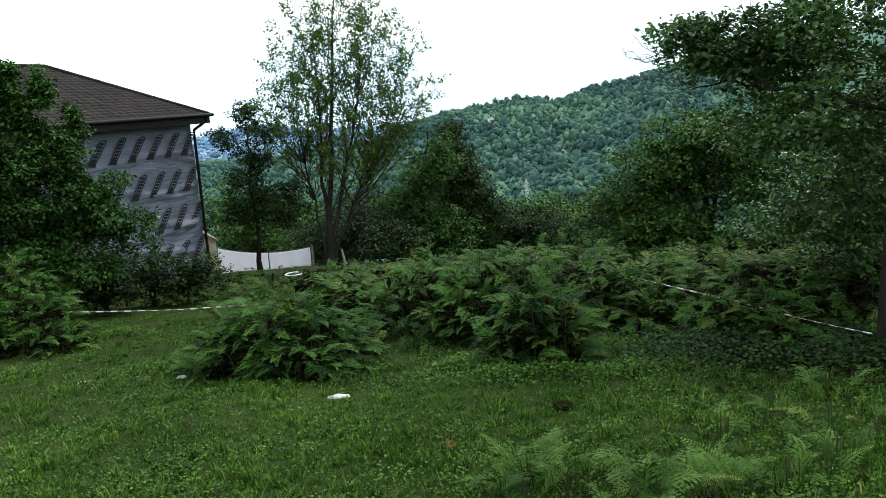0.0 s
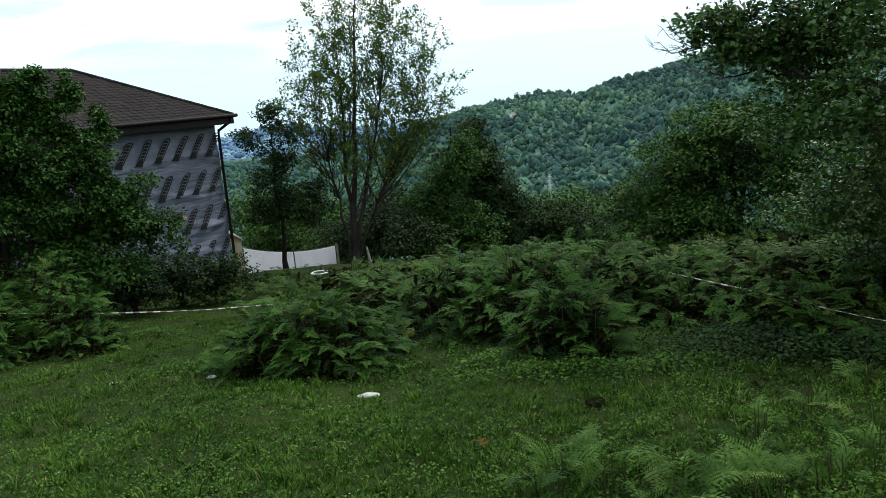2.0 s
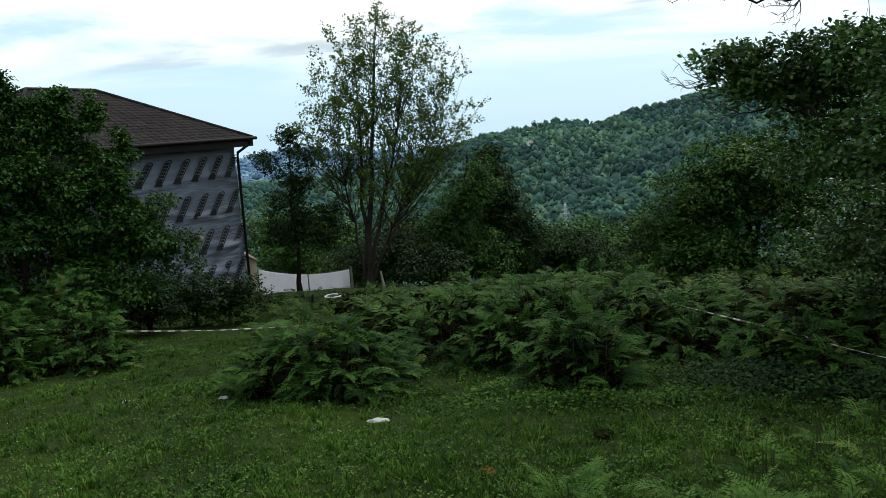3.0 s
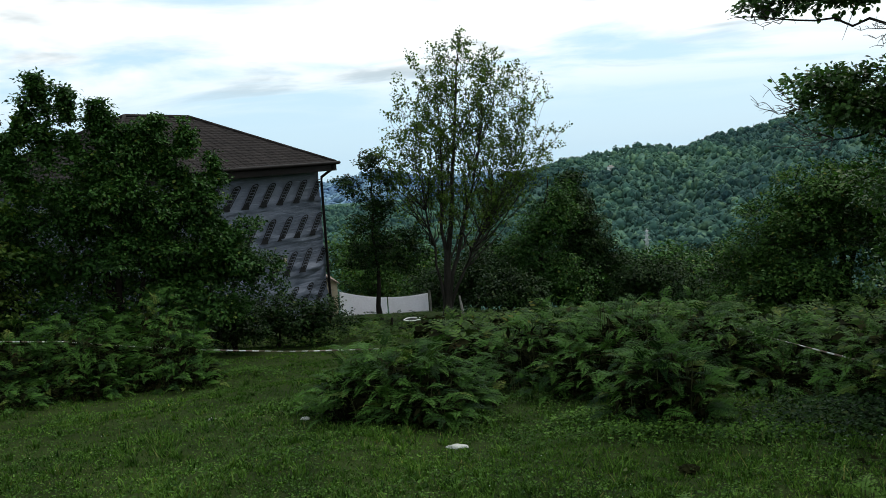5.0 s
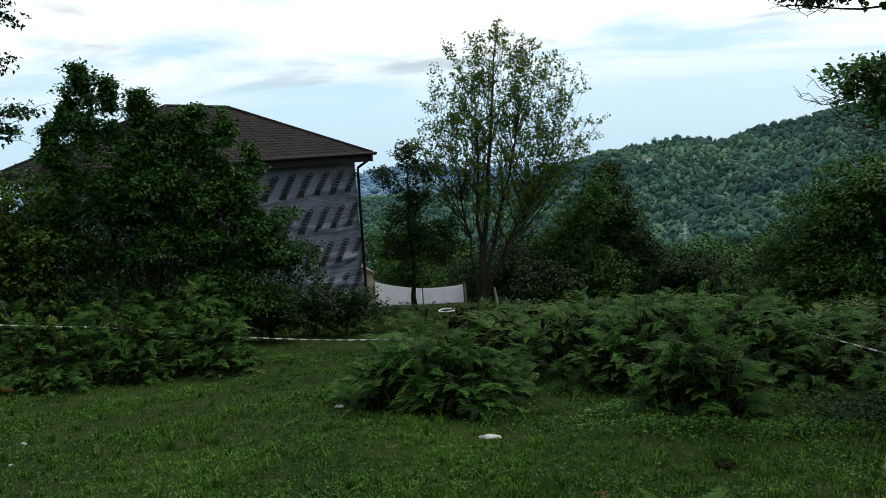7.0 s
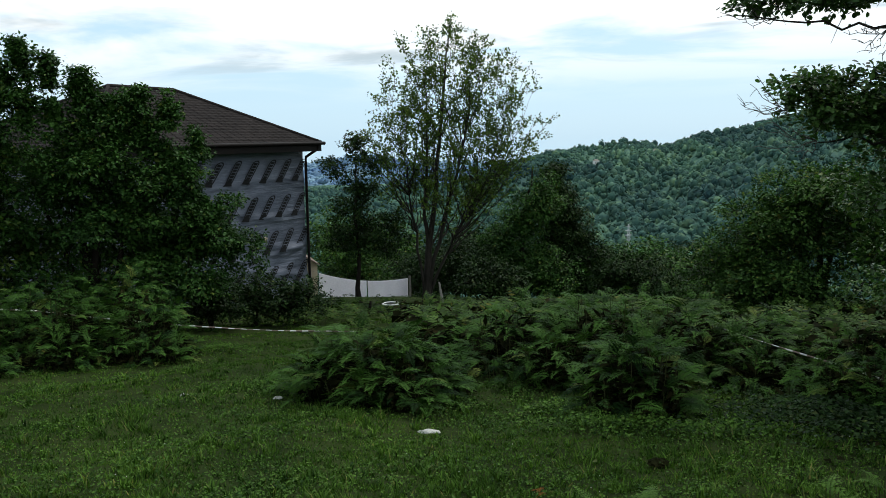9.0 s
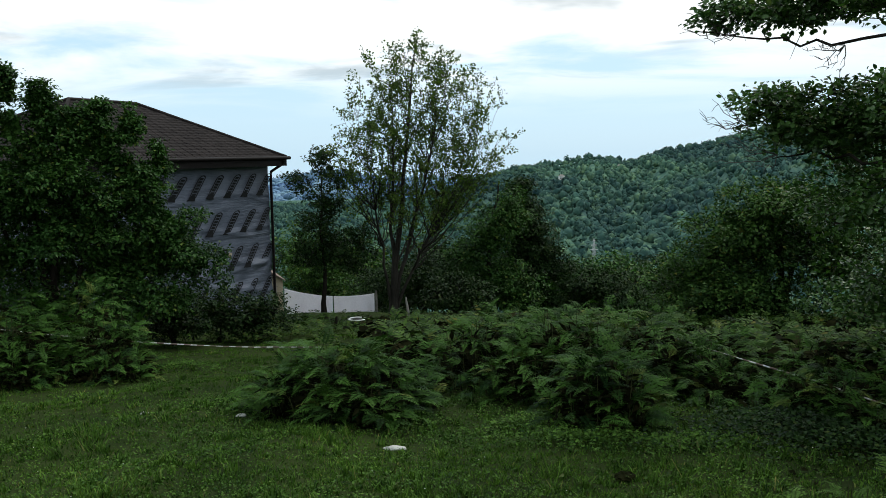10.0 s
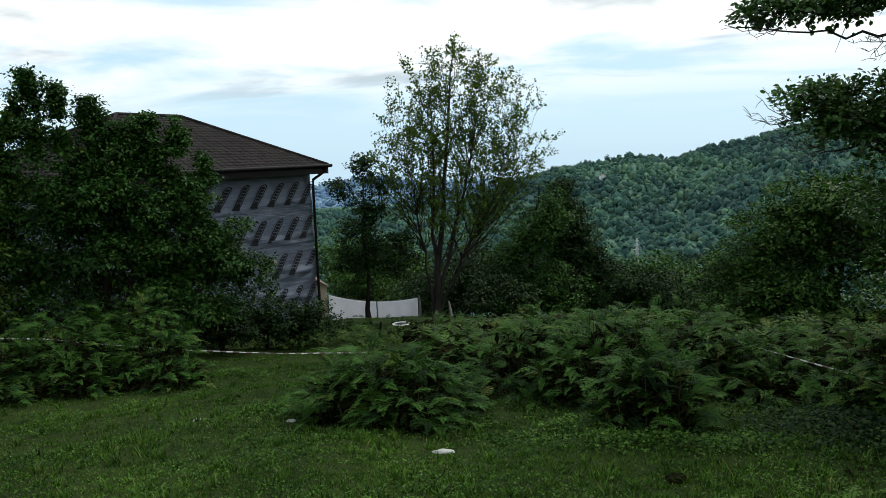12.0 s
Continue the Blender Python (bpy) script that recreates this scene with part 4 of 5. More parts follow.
    pts = [(-0.24, -0.50), (0.22, -0.46), (0.07, -0.20), (-0.05, -0.22)]
    bm.faces.new([bm.verts.new((x - LEAN * z, 0.002, z)) for x, z in pts])
    me = bpy.data.meshes.new("printed_mark"); bm.to_mesh(me); bm.free(); me.materials.append(M_PRINT)
    for k in range(5):
        z = EAVE - 0.78 - k * roll
        x = 0.30 + 0.12 * (k % 2)
        while x < LEN - 0.3:
            part("printed_mark", me, h, "black printed mark", pose(x, -0.085, z, 2 * rng.normal(), rng.normal() * 1.5, 0) @ Matrix.Diagonal((0.92, 1, 0.80, 1)))
            x += 0.87
    # roof: stepped courses of shingles on four slopes
    e0 = EAVE + 0.14
    lo = (-OVER, -OVER, LEN + OVER, WID + OVER)
    mid = WID / 2
    inset = 3.2
    ridge = ((inset, mid), (LEN - inset, mid))
    slopes = [((lo[0], lo[1]), (lo[2], lo[1]), ridge[1], ridge[0]), ((lo[2], lo[1]), (lo[2], lo[3]), ridge[1], ridge[1]),
              ((lo[2], lo[3]), (lo[0], lo[3]), ridge[0], ridge[1]), ((lo[0], lo[3]), (lo[0], lo[1]), ridge[0], ridge[0])]
    for a, b2, c2, d in slopes:
        A, B, Cc, Dd = [np.array([*p, z]) for p, z in ((a, e0), (b2, e0), (c2, e0 + RISE), (d, e0 + RISE))]
        courses = 20
        for q in range(courses):
            vs, fs = [], []
            s0, s1 = q / courses, (q + 1) / courses
            l0, r0, l1, r1 = A + (Dd - A) * s0, B + (Cc - B) * s0, A + (Dd - A) * s1, B + (Cc - B) * s1
            tabs = max(1, int(np.linalg.norm(r0 - l0) / 0.33))
            shift = 0.5 / tabs * (q % 2)
            for w in range(tabs):
                u0, u1 = max(0.0, w / tabs - shift), (w + 1) / tabs - (shift if w < tabs - 1 else 0)
                lift = np.array([0, 0, 0.020 + rng.uniform(0, 0.010)])
                g = 0.022 / max(0.3, np.linalg.norm(r0 - l0))
                o = len(vs)
                vs += [l0 + (r0 - l0) * (u0 + g) + lift, l0 + (r0 - l0) * (u1 - g) + lift, l1 + (r1 - l1) * (u1 - g) + [0, 0, 0.003], l1 + (r1 - l1) * (u0 + g) + [0, 0, 0.003],
                       l0 + (r0 - l0) * (u0 + g), l0 + (r0 - l0) * (u1 - g)]
                fs += [(o, o + 1, o + 2, o + 3), (o + 4, o + 5, o + 1, o)]
            part("shingle_course", mesh_from("shingle_course", vs, fs, M_ROOF), h)
        part("roof", mesh_from("roof", [A, B, Cc, Dd, A - [0, 0, 0.1], B - [0, 0, 0.1], Cc - [0, 0, 0.1], Dd - [0, 0, 0.1]],
                               [(0, 1, 2, 3), (7, 6, 5, 4), (0, 4, 5, 1), (1, 5, 6, 2)], M_ROOF), h)
    bm = bmesh.new()
    box(bm, LEN / 2, -OVER + 0.02, e0 - 0.15, LEN + 2 * OVER, 0.03, 0.30)
    box(bm, LEN + OVER - 0.02, WID / 2, e0 - 0.15, 0.03, WID + 2 * OVER - 0.08, 0.30)
    box(bm, -OVER + 0.02, WID / 2, e0 - 0.10, 0.03, WID + 2 * OVER - 0.08, 0.20)
    part("fascia", (bm, M_TRIM), h, "dark brown fascia board")
    bm = bmesh.new()
    box(bm, LEN / 2, -OVER / 2, e0 - 0.17, LEN + 2 * OVER - 0.1, OVER - 0.06, 0.03)
    box(bm, LEN + OVER / 2, WID / 2, e0 - 0.17, OVER - 0.06, WID, 0.03)
    box(bm, -OVER / 2, WID / 2, e0 - 0.17, OVER - 0.06, WID, 0.03)
    part("soffit", (bm, M_TRIM), h, "dark brown soffit")
    part("gutter", tubes("gutter", [(np.array([[-OVER - 0.12, -OVER - 0.05, e0 - 0.02], [LEN / 2, -OVER - 0.05, e0 - 0.035], [LEN + OVER + 0.05, -OVER - 0.05, e0 - 0.05]]), np.array([0.06, 0.06, 0.06]))], M_TRIM, 8), h, "dark brown gutter")
    dp = np.array([[-0.28, -OVER - 0.02, e0 - 0.06], [-0.26, -OVER, e0 - 0.22], [-0.06, -0.12, e0 - 0.50], [-0.06, -0.10, e0 - 0.75], [-0.05, -0.10, 2.2], [-0.05, -0.10, -0.4]])
    part("downpipe", tubes("downpipe", [(dp, np.full(6, 0.05))], M_TRIM, 8), h, "dark brown downpipe")
    # ridge and hip caps
    caps = [(np.array([*a, e0 + 0.02]), np.array([*c, e0 + RISE + 0.03])) for a, c in (((lo[0], lo[1]), ridge[0]), ((lo[2], lo[1]), ridge[1]), ((lo[2], lo[3]), ridge[1]), ((lo[0], lo[3]), ridge[0]))]
    caps.append((np.array([*ridge[0], e0 + RISE + 0.03]), np.array([*ridge[1], e0 + RISE + 0.03])))
    for p, q in caps:
        part("ridge_cap", tubes("ridge_cap", [(arc(p, q, 0, 3), np.full(3, 0.06))], M_ROOF, 6), h, "brown ridge cap")
    part("post", (box(bmesh.new(), LEN + OVER - 0.12, WID + OVER - 0.12, EAVE / 2 - 0.5, 0.12, 0.12, EAVE + 1.1, 0.01), M_TRIM), h, "dark corner post")
    # small window, part covered by the foil
    w = part("window", (box(bmesh.new(), 6.2, -0.05, EAVE - 0.85, 0.6, 0.05, 0.8, 0.01), M_DARK), h, "small dark window opening")
    part("pane", (box(bmesh.new(), 6.2, -0.08, EAVE - 0.85, 0.48, 0.012, 0.68), M_GLASS_DARK), w)
    # pale plug of foam where a pipe comes through the wall
    bm = bmesh.new()
    bmesh.ops.create_icosphere(bm, subdivisions=2, radius=0.1)
    for v in bm.verts:
        v.co *= 1 + 0.25 * noise.noise(v.co * 14)
    bmesh.ops.transform(bm, matrix=Matrix.Translation((2.35, -0.06, EAVE - 3.05)) @ Matrix.Diagonal((1.2, 0.6, 0.8, 1)), verts=bm.verts)
    part("foam_plug", (bm, M_PLASTER), h, "pale foam plug")
    return h


house()


def shed(x, y, rz, w, d, hh, name="shed"):
    s = thing(name, "small beige outbuilding with a gable roof", "outbuilding", pose(x, y, gz(x, y) - 0.1, 0, 0, rz))
    bm = bmesh.new()
    box(bm, 0, 0, hh / 2, w, d, hh)
    v = [bm.verts.new(p) for p in ((-w / 2, -d / 2, hh), (w / 2, -d / 2, hh), (0, -d / 2, hh + w * 0.32), (-w / 2, d / 2, hh), (w / 2, d / 2, hh), (0, d / 2, hh + w * 0.32))]
    bm.faces.new((v[0], v[1], v[2])); bm.faces.new((v[5], v[4], v[3]))
    part("wall", (bm, M_PLASTER), s)
    for q in (-1, 1):
        bm = bmesh.new()
        box(bm, 0, 0, 0, w * 0.66, d + 0.5, 0.06, 0.01, pose(q * w * 0.27, 0, hh + w * 0.16 + 0.03, 0, q * 32.6, 0))
        part("roof", (bm, M_SHEDROOF), s)
    d1 = part("door", (box(bmesh.new(), 0.2, -d / 2 - 0.015, 0.95, 0.8, 0.05, 1.9, 0.01), M_SHEDROOF), s, "weathered door")
    part("handle", (box(bmesh.new(), 0.5, -d / 2 - 0.06, 0.95, 0.03, 0.05, 0.12, 0.008), M_DARK), d1)


shed(-13.05, 42.0, 25, 2.2, 3.0, 2.3)


# ---- washing line, tub, posts ----
def cloth(x0, x1, drop, seed):
    rng = np.random.default_rng(seed)
    nx, nz = 40, 18
    S, Tt = np.meshgrid(np.linspace(0, 1, nx), np.linspace(0, 1, nz), indexing="ij")
    X = x0 + (x1 - x0) * S
    Y = 0.03 * np.sin(S * 17 + seed) * Tt + 0.05 * np.sin(S * 7 + 2 * Tt + seed) * Tt
    Z = -drop * Tt * (1 + 0.05 * np.sin(S * 5 + seed)) - 0.03 * Tt * np.sin(S * 11)
    P = np.stack([X, Y, Z], -1)
    i, j = np.meshgrid(np.arange(nx - 1), np.arange(nz - 1), indexing="ij")
    f = np.stack([i * nz + j, (i + 1) * nz + j, (i + 1) * nz + j + 1, i * nz + j + 1], -1).reshape(-1, 4)
    return P, f


LINE_A, LINE_B = np.array([-9.15, 31.8, -3.42]), np.array([-5.25, 32.55, -3.84])


def line_at(s):
    p = LINE_A + (LINE_B - LINE_A) * s
    p[2] -= 0.34 * 4 * s * (1 - s) * 0.75
    return p


posts = [("line_post", LINE_A, 0.0), ("line_post", LINE_B, 1.0)]
for nm, p, s in posts:
    g = gz(p[0], p[1])
    me = tubes("line_post", [(np.array([[p[0], p[1] + 0.05, g - 0.2], [p[0] + 0.02, p[1] + 0.05, (g + p[2]) / 2], [p[0], p[1] + 0.05, p[2] + 0.08]]), np.array([0.05, 0.045, 0.04]))], M_POLE, 8)
    thing("line_post", "weathered wooden post of a washing line", "post", group="washing line posts", data=me)
ln = [line_at(s) for s in np.linspace(0, 1, 14)]
thing("washing_line", "thin cord of a washing line between posts", "washing line", data=tubes("washing_line", [(np.array(ln), np.full(14, 0.006))], M_POLE, 5))
for q, (s0, s1, drop) in enumerate([(0.09, 0.565, 0.98), (0.575, 0.985, 0.88)]):
    P, f = cloth(0, 1, drop, 3 + q * 4)
    base = np.array([line_at(s0 + (s1 - s0) * s) for s in np.linspace(0, 1, 40)])
    W3 = base[:, None, :] + np.stack([np.zeros_like(P[..., 0]), P[..., 1] - 0.012, P[..., 2]], -1)
    if q == 1:
        W3[..., 2] -= 0.10 * np.sin(np.pi * np.linspace(0, 1, 40))[:, None] * np.linspace(0, 1, 18)[None, :]
    me = mesh_from("bed_sheet", W3.reshape(-1, 3), f, M_SHEET, True)
    sh = thing("bed_sheet", "white bed sheet hung to dry on the line", "bed sheet", group="washing", data=me)
    md = sh.modifiers.new("thickness", 'SOLIDIFY'); md.thickness = 0.006
    for s in (s0 + 0.02, (s0 + s1) / 2, s1 - 0.02):
        c = line_at(s)
        part("clothes_peg", (box(bmesh.new(), c[0], c[1], c[2] - 0.01, 0.014, 0.03, 0.09, 0.003), M_POLE), sh)


def tub(x, y, z0):
    o = thing("wash_tub", "dark round wash tub with a white rim", "tub", Matrix.Translation((x, y, z0)) @ Matrix.Scale(0.62, 4))
    prof = [(0.0, 0.02), (0.24, 0.02), (0.30, 0.16), (0.34, 0.30), (0.36, 0.31), (0.36, 0.33), (0.33, 0.33), (0.28, 0.16), (0.0, 0.08)]
    n = 28
    w = np.linspace(0, 2 * np.pi, n, endpoint=False)
    def lathe(nm, pr, mat):
        v = np.array([[r * math.cos(a), r * math.sin(a), z] for r, z in pr for a in w])
        i, j = np.meshgrid(np.arange(len(pr) - 1), np.arange(n), indexing="ij")
        k = (j + 1) % n
        f = np.stack([i * n + j, i * n + k, (i + 1) * n + k, (i + 1) * n + j], -1).reshape(-1, 4)
        return mesh_from(nm, v, f, mat, True)
    part("bowl", lathe("bowl", [(max(r, 0.001), z) for r, z in prof], M_DARK), o)
    part("rim", lathe("rim", [(0.335, 0.325), (0.40, 0.32), (0.41, 0.345), (0.39, 0.365), (0.33, 0.36), (0.335, 0.325)], M_ENAMEL), o, "white enamel rim")
    part("washing", lathe("washing", [(0.001, 0.40), (0.12, 0.385), (0.24, 0.35), (0.30, 0.30)], M_DARK), o, "dark domed fill of the tub")


# the tub stands on a low bench
bx, by = -4.25, 22.2
bench = thing("bench", "low dark wooden bench under the tub", "bench", Matrix.Translation((bx, by, gz(bx, by))))
part("seat", (box(bmesh.new(), 0.12, 0, 0.055, 0.75, 0.4, 0.03, 0.006), M_BARK_DARK), bench)
for x in (-0.2, 0.44):
    for y in (-0.15, 0.15):
        part("leg", (box(bmesh.new(), x, y, 0.03, 0.05, 0.05, 0.14, 0.006), M_BARK_DARK), bench)
tub(bx + 0.12, by, gz(bx, by) + 0.06)
# two leaning stakes
for q, (x, y, h, lean) in enumerate([(-4.66, 21.8, 0.34, 4), (-3.80, 22.0, 0.34, -5), (-3.15, 26.2, 0.75, -10)]):
    me = tubes("stake", [(np.array([[0, 0, -0.1], [0.01, 0, h * 0.5], [0.02, 0.01, h]]), np.array([0.05, 0.045, 0.03]))], M_POLE if q == 2 else M_BARK_DARK, 7)
    thing("stake", "short leaning wooden stake", "stake", pose(x, y, gz(x, y), 0, lean, 0), "stakes", data=me)


# ---- pylon and a far house on the hill ----
def pylon(x, y, z0, h):
    p = thing("pylon", "pale steel lattice power pylon on the hillside", "pylon", pose(x, y, z0, 0, 0, 20))
    def half(z):
        return 2.6 * (1 - z / h) ** 1.25 + 0.35
    for sx in (-1, 1):
        for sy in (-1, 1):
            pts = np.array([[sx * half(z), sy * half(z), z] for z in np.linspace(0, h, 9)])
            part("leg", tubes("leg", [(pts, np.full(9, 0.15))], M_STEEL, 4), p)
    zs = np.linspace(0, h * 0.97, 12)
    br = []
    for a, b2 in zip(zs, zs[1:]):
        ha, hb2 = half(a), half(b2)
        for sx, sy, tx, ty in ((-1, -1, 1, -1), (1, -1, 1, 1), (1, 1, -1, 1), (-1, 1, -1, -1)):
            br.append((np.array([[sx * ha, sy * ha, a], [tx * hb2, ty * hb2, b2]]), np.full(2, 0.075)))
            br.append((np.array([[tx * ha, ty * ha, a], [sx * hb2, sy * hb2, b2]]), np.full(2, 0.075)))
    part("bracing", tubes("bracing", br, M_STEEL, 4), p)
    for z, w in ((h * 0.70, 4.0), (h * 0.82, 3.2), (h * 0.93, 2.4)):
        part("cross_arm", tubes("cross_arm", [(np.array([[-w, 0, z], [0, 0, z + 0.5], [w, 0, z]]), np.array([0.12, 0.3, 0.12])), (np.array([[-w, 0, z], [0, 0, z - 0.4], [w, 0, z]]), np.array([0.12, 0.25, 0.12]))], M_STEEL, 4), p)


pylon(82.7, 775.6, -112.5, 35.0)


def hill_house(az, el, w, turn):
    """A far white house on the slope opposite, where the line of sight meets the woods."""
    a = radians(az)
    r = next((q for q in range(900, 2000, 5) if gz(q * math.sin(a), q * math.cos(a)) + 4 >= 1.6 + q * math.tan(radians(el))), 1990) - 12
    x, y = r * math.sin(a), r * math.cos(a)
    o = thing("hill_house", "tiny white house among the trees on the hill", "house", pose(x, y, gz(x, y), 0, 0, turn), "houses on the hill")
    part("wall", (box(bmesh.new(), 0, 0, 4.5, w, 8, 9), M_ENAMEL), o)
    bm = bmesh.new()
    v = [bm.verts.new(p) for p in ((-w / 2 - 0.5, -4.6, 9), (w / 2 + 0.5, -4.6, 9), (w / 2 + 0.5, 4.6, 9), (-w / 2 - 0.5, 4.6, 9), (-w / 4, 0, 11.6), (w / 4, 0, 11.6))]
    for f in ((0, 1, 5, 4), (1, 2, 5), (2, 3, 4, 5), (3, 0, 4), (3, 2, 1, 0)):
        bm.faces.new([v[k] for k in f])
    part("roof", (bm, M_POLE), o, "grey hipped roof")
    for k in (-0.3, 0.0, 0.3):
        part("window", (box(bmesh.new(), k * w, -4.02, 6.2, 1.3, 0.08, 1.5), M_GLASS_DARK), o)


hill_house(3.88, -1.69, 8, 15)
hill_house(7.75, -0.98, 5, -20)


# ---- bracken ----
def frond_mesh(name, seed, pairs, teeth, mat, broad=0.45):
    """A frond along +y: a bare stalk that rises, then an arching blade with paired, toothed leaflets."""
    rng = np.random.default_rng(seed)
    n = pairs
    vs, fs = [], []
    def spine(s):
        # s 0..1 along the whole frond, 1 long
        return np.array([0.02 * math.sin(s * 5 + seed), 0.14 * s + 0.58 * s ** 2.0, 0.92 * s - 0.52 * s ** 2.6])
    last = None
    for q, s in enumerate(np.linspace(0, 1, 6 if teeth > 3 else 4)):
        c = spine(s); w = 0.008 * (1 - 0.85 * s)
        o = len(vs)
        vs += [c + [-w, 0, 0], c + [w, 0, 0], c + [0, 0, -w]]
        if last is not None:
            for a, b2 in ((0, 1), (1, 2), (2, 0)):
                fs += [(last + a, last + b2, o + b2), (last + a, o + b2, o + a)]
        last = o
    for q in range(n):
        f = (q + 0.5) / n
        s = 0.36 + 0.64 * f
        c = spine(s); tan = spine(min(1, s + 0.01)) - spine(s - 0.01); tan /= np.linalg.norm(tan)
        ln = 0.28 * (1 - f) ** 0.95 * (0.72 + 0.28 * min(1, f * 5)) + 0.012
        for sd in (-1, 1):
            side = np.array([sd, 0, 0.0])
            d = side * 0.9 + tan * (0.38 + 0.3 * f) + np.array([0, 0, rng.normal(0.02, 0.12)])
            d /= np.linalg.norm(d)
            nrm = np.cross(d, tan) * sd; nrm /= np.linalg.norm(nrm)
            across = np.cross(nrm, d)
            wd = broad * 0.64 / n * (1.1 - 0.3 * f)
            droop = rng.uniform(0.05, 0.22)
            m = max(1, int(round(teeth * (1 - 0.55 * f))))
            prev = c
            for k2 in range(m):
                u0, u1 = k2 / m, (k2 + 1) / m
                a = c + d * ln * u0 + np.array([0, 0, -droop * ln * u0 ** 2]); b2 = c + d * ln * u1 + np.array([0, 0, -droop * ln * u1 ** 2])
                tw = wd * (1 - u0 * 0.85) * rng.uniform(0.8, 1.15)
                mid = a + (b2 - a) * (1.05 if m > 4 else 0.45)
                o = len(vs)
                e = a + (b2 - a) * (0.72 if k2 < m - 1 and m > 4 else 1.0)
                vs += [a, e, mid + across * tw + nrm * 0.1 * tw, mid - across * tw + nrm * 0.1 * tw]
                fs += [(o, o + 1, o + 2), (o, o + 3, o + 1)]
    return mesh_from(name, vs, fs, mat)


FRONDS = [frond_mesh("frond", 200 + q, 18, 2, M_FERN, 0.5) for q in range(8)]
FRONDS_NEAR = [frond_mesh("frond", 280 + q, 22, 3, M_FERN_YOUNG, 0.60) for q in range(6)]
FRONDS_LOW = [frond_mesh("frond", 230 + q, 8, 1, M_FERN_FAR) for q in range(5)]
DEAD = [frond_mesh("frond", 260 + q, 11, 4, M_DEADFERN) for q in range(2)]


def clump(x, y, rx, ry, h, count, seed, label="bushy clump of green bracken fern", meshes=FRONDS, size=0.62, group="bracken clumps", inner=0.86, name="fern_clump", lean=-10):
    """A mound of fronds; every frond is a part. Low ones lean out at the rim, high ones rise inside."""
    rng = np.random.default_rng(seed)
    o = thing(name, label, "fern", Matrix.Translation((x, y, gz(x, y))), group)
    count = min(300, int(count * 1.35)) if h > 0.4 else count
    for q in range(count):
        a = rng.uniform(0, 2 * math.pi)
        r = rng.uniform(0, 1) ** 0.5
        px, py = r * rx * math.cos(a), r * ry * math.sin(a)
        top = h * (1 - r ** 2.2) ** 0.5 * rng.uniform(0.75, 1.1)
        s = size * rng.uniform(0.75, 1.25)
        pz = gz(x + px, y + py) - gz(x, y) + max(0.0, top - 0.36 * s) * rng.uniform(0.2 if q % 4 == 0 else inner, 1.0) - 0.03
        yaw = math.degrees(math.atan2(py, px)) - 90 + rng.normal(0, 50)
        part("frond", meshes[rng.integers(len(meshes))], o, "", pose(px, py, pz, rng.normal(lean, 18), rng.normal(0, 16), yaw) @ Matrix.Scale(s, 4))
    # stalks carry the upper fronds
    st = []
    for q in range(max(6, count // 9)):
        a, r = rng.uniform(0, 6.283), rng.uniform(0, 0.9) ** 0.5
        px, py = r * rx * math.cos(a), r * ry * math.sin(a)
        g = gz(x + px, y + py) - gz(x, y)
        top = h * (1 - r ** 2.2) ** 0.5
        st.append((np.array([[px, py, g - 0.03], [px * 1.03, py * 1.03, g + top * 0.5], [px * 1.1, py * 1.1, g + top * 0.9]]), np.array([0.007, 0.006, 0.004])))
    tagged(part("stalk_mass", tubes("stalk_mass", st, M_STEM, 3), o, "thin fern stalks"), kind="stuff")
    # near-black leaves added in the middle block light and darken the gaps
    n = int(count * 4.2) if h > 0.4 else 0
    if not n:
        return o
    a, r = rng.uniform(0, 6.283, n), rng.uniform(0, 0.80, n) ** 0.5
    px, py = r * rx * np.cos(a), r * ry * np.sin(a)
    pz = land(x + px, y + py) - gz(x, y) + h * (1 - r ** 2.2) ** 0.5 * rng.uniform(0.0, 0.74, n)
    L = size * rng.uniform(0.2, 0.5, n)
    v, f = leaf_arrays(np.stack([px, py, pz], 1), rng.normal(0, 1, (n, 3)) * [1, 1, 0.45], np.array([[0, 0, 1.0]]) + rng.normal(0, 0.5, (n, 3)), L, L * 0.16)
    tagged(part("shade_fill", mesh_from("shade_fill", v, f, M_SHADE_LITTER), o, "near-black dead leaves added to darken the clump"), kind="stuff")
    return o


# bush on the open lawn
clump(-1.90, 8.85, 0.92, 0.70, 0.90, 270, 301, "rounded bush of bracken fern on the lawn", size=0.44)
clump(-1.55, 8.22, 0.50, 0.30, 0.46, 64, 302, size=0.40)
clump(-1.25, 9.1, 0.45, 0.4, 0.5, 50, 303, size=0.40)
# long thicket across the lawn
for q, (x, y, rx, ry, h, c) in enumerate([(0.92, 8.22, 0.52, 0.42, 0.85, 130), (0.25, 9.9, 0.6, 0.45, 0.75, 80), (-0.3, 10.9, 0.85, 0.6, 1.05, 120), (0.75, 10.5, 0.85, 0.65, 1.25, 140), (1.75, 10.7, 0.75, 0.6, 1.15, 110), (1.35, 9.9, 0.4, 0.35, 0.6, 50),
                                        (0.1, 12.0, 1.1, 0.8, 1.15, 110), (1.5, 12.2, 1.1, 0.8, 1.2, 110), (-1.6, 12.2, 0.9, 0.7, 0.7, 80), (-2.7, 11.4, 0.6, 0.5, 0.42, 50), (2.7, 11.3, 0.8, 0.6, 1.0, 80), (2.6, 9.9, 0.6, 0.5, 0.6, 50), (-0.5, 9.9, 0.35, 0.3, 0.4, 30)]):
    clump(x, y, rx, ry, h, c, 310 + q, "tall bracken fern in a dense thicket", size=0.42)
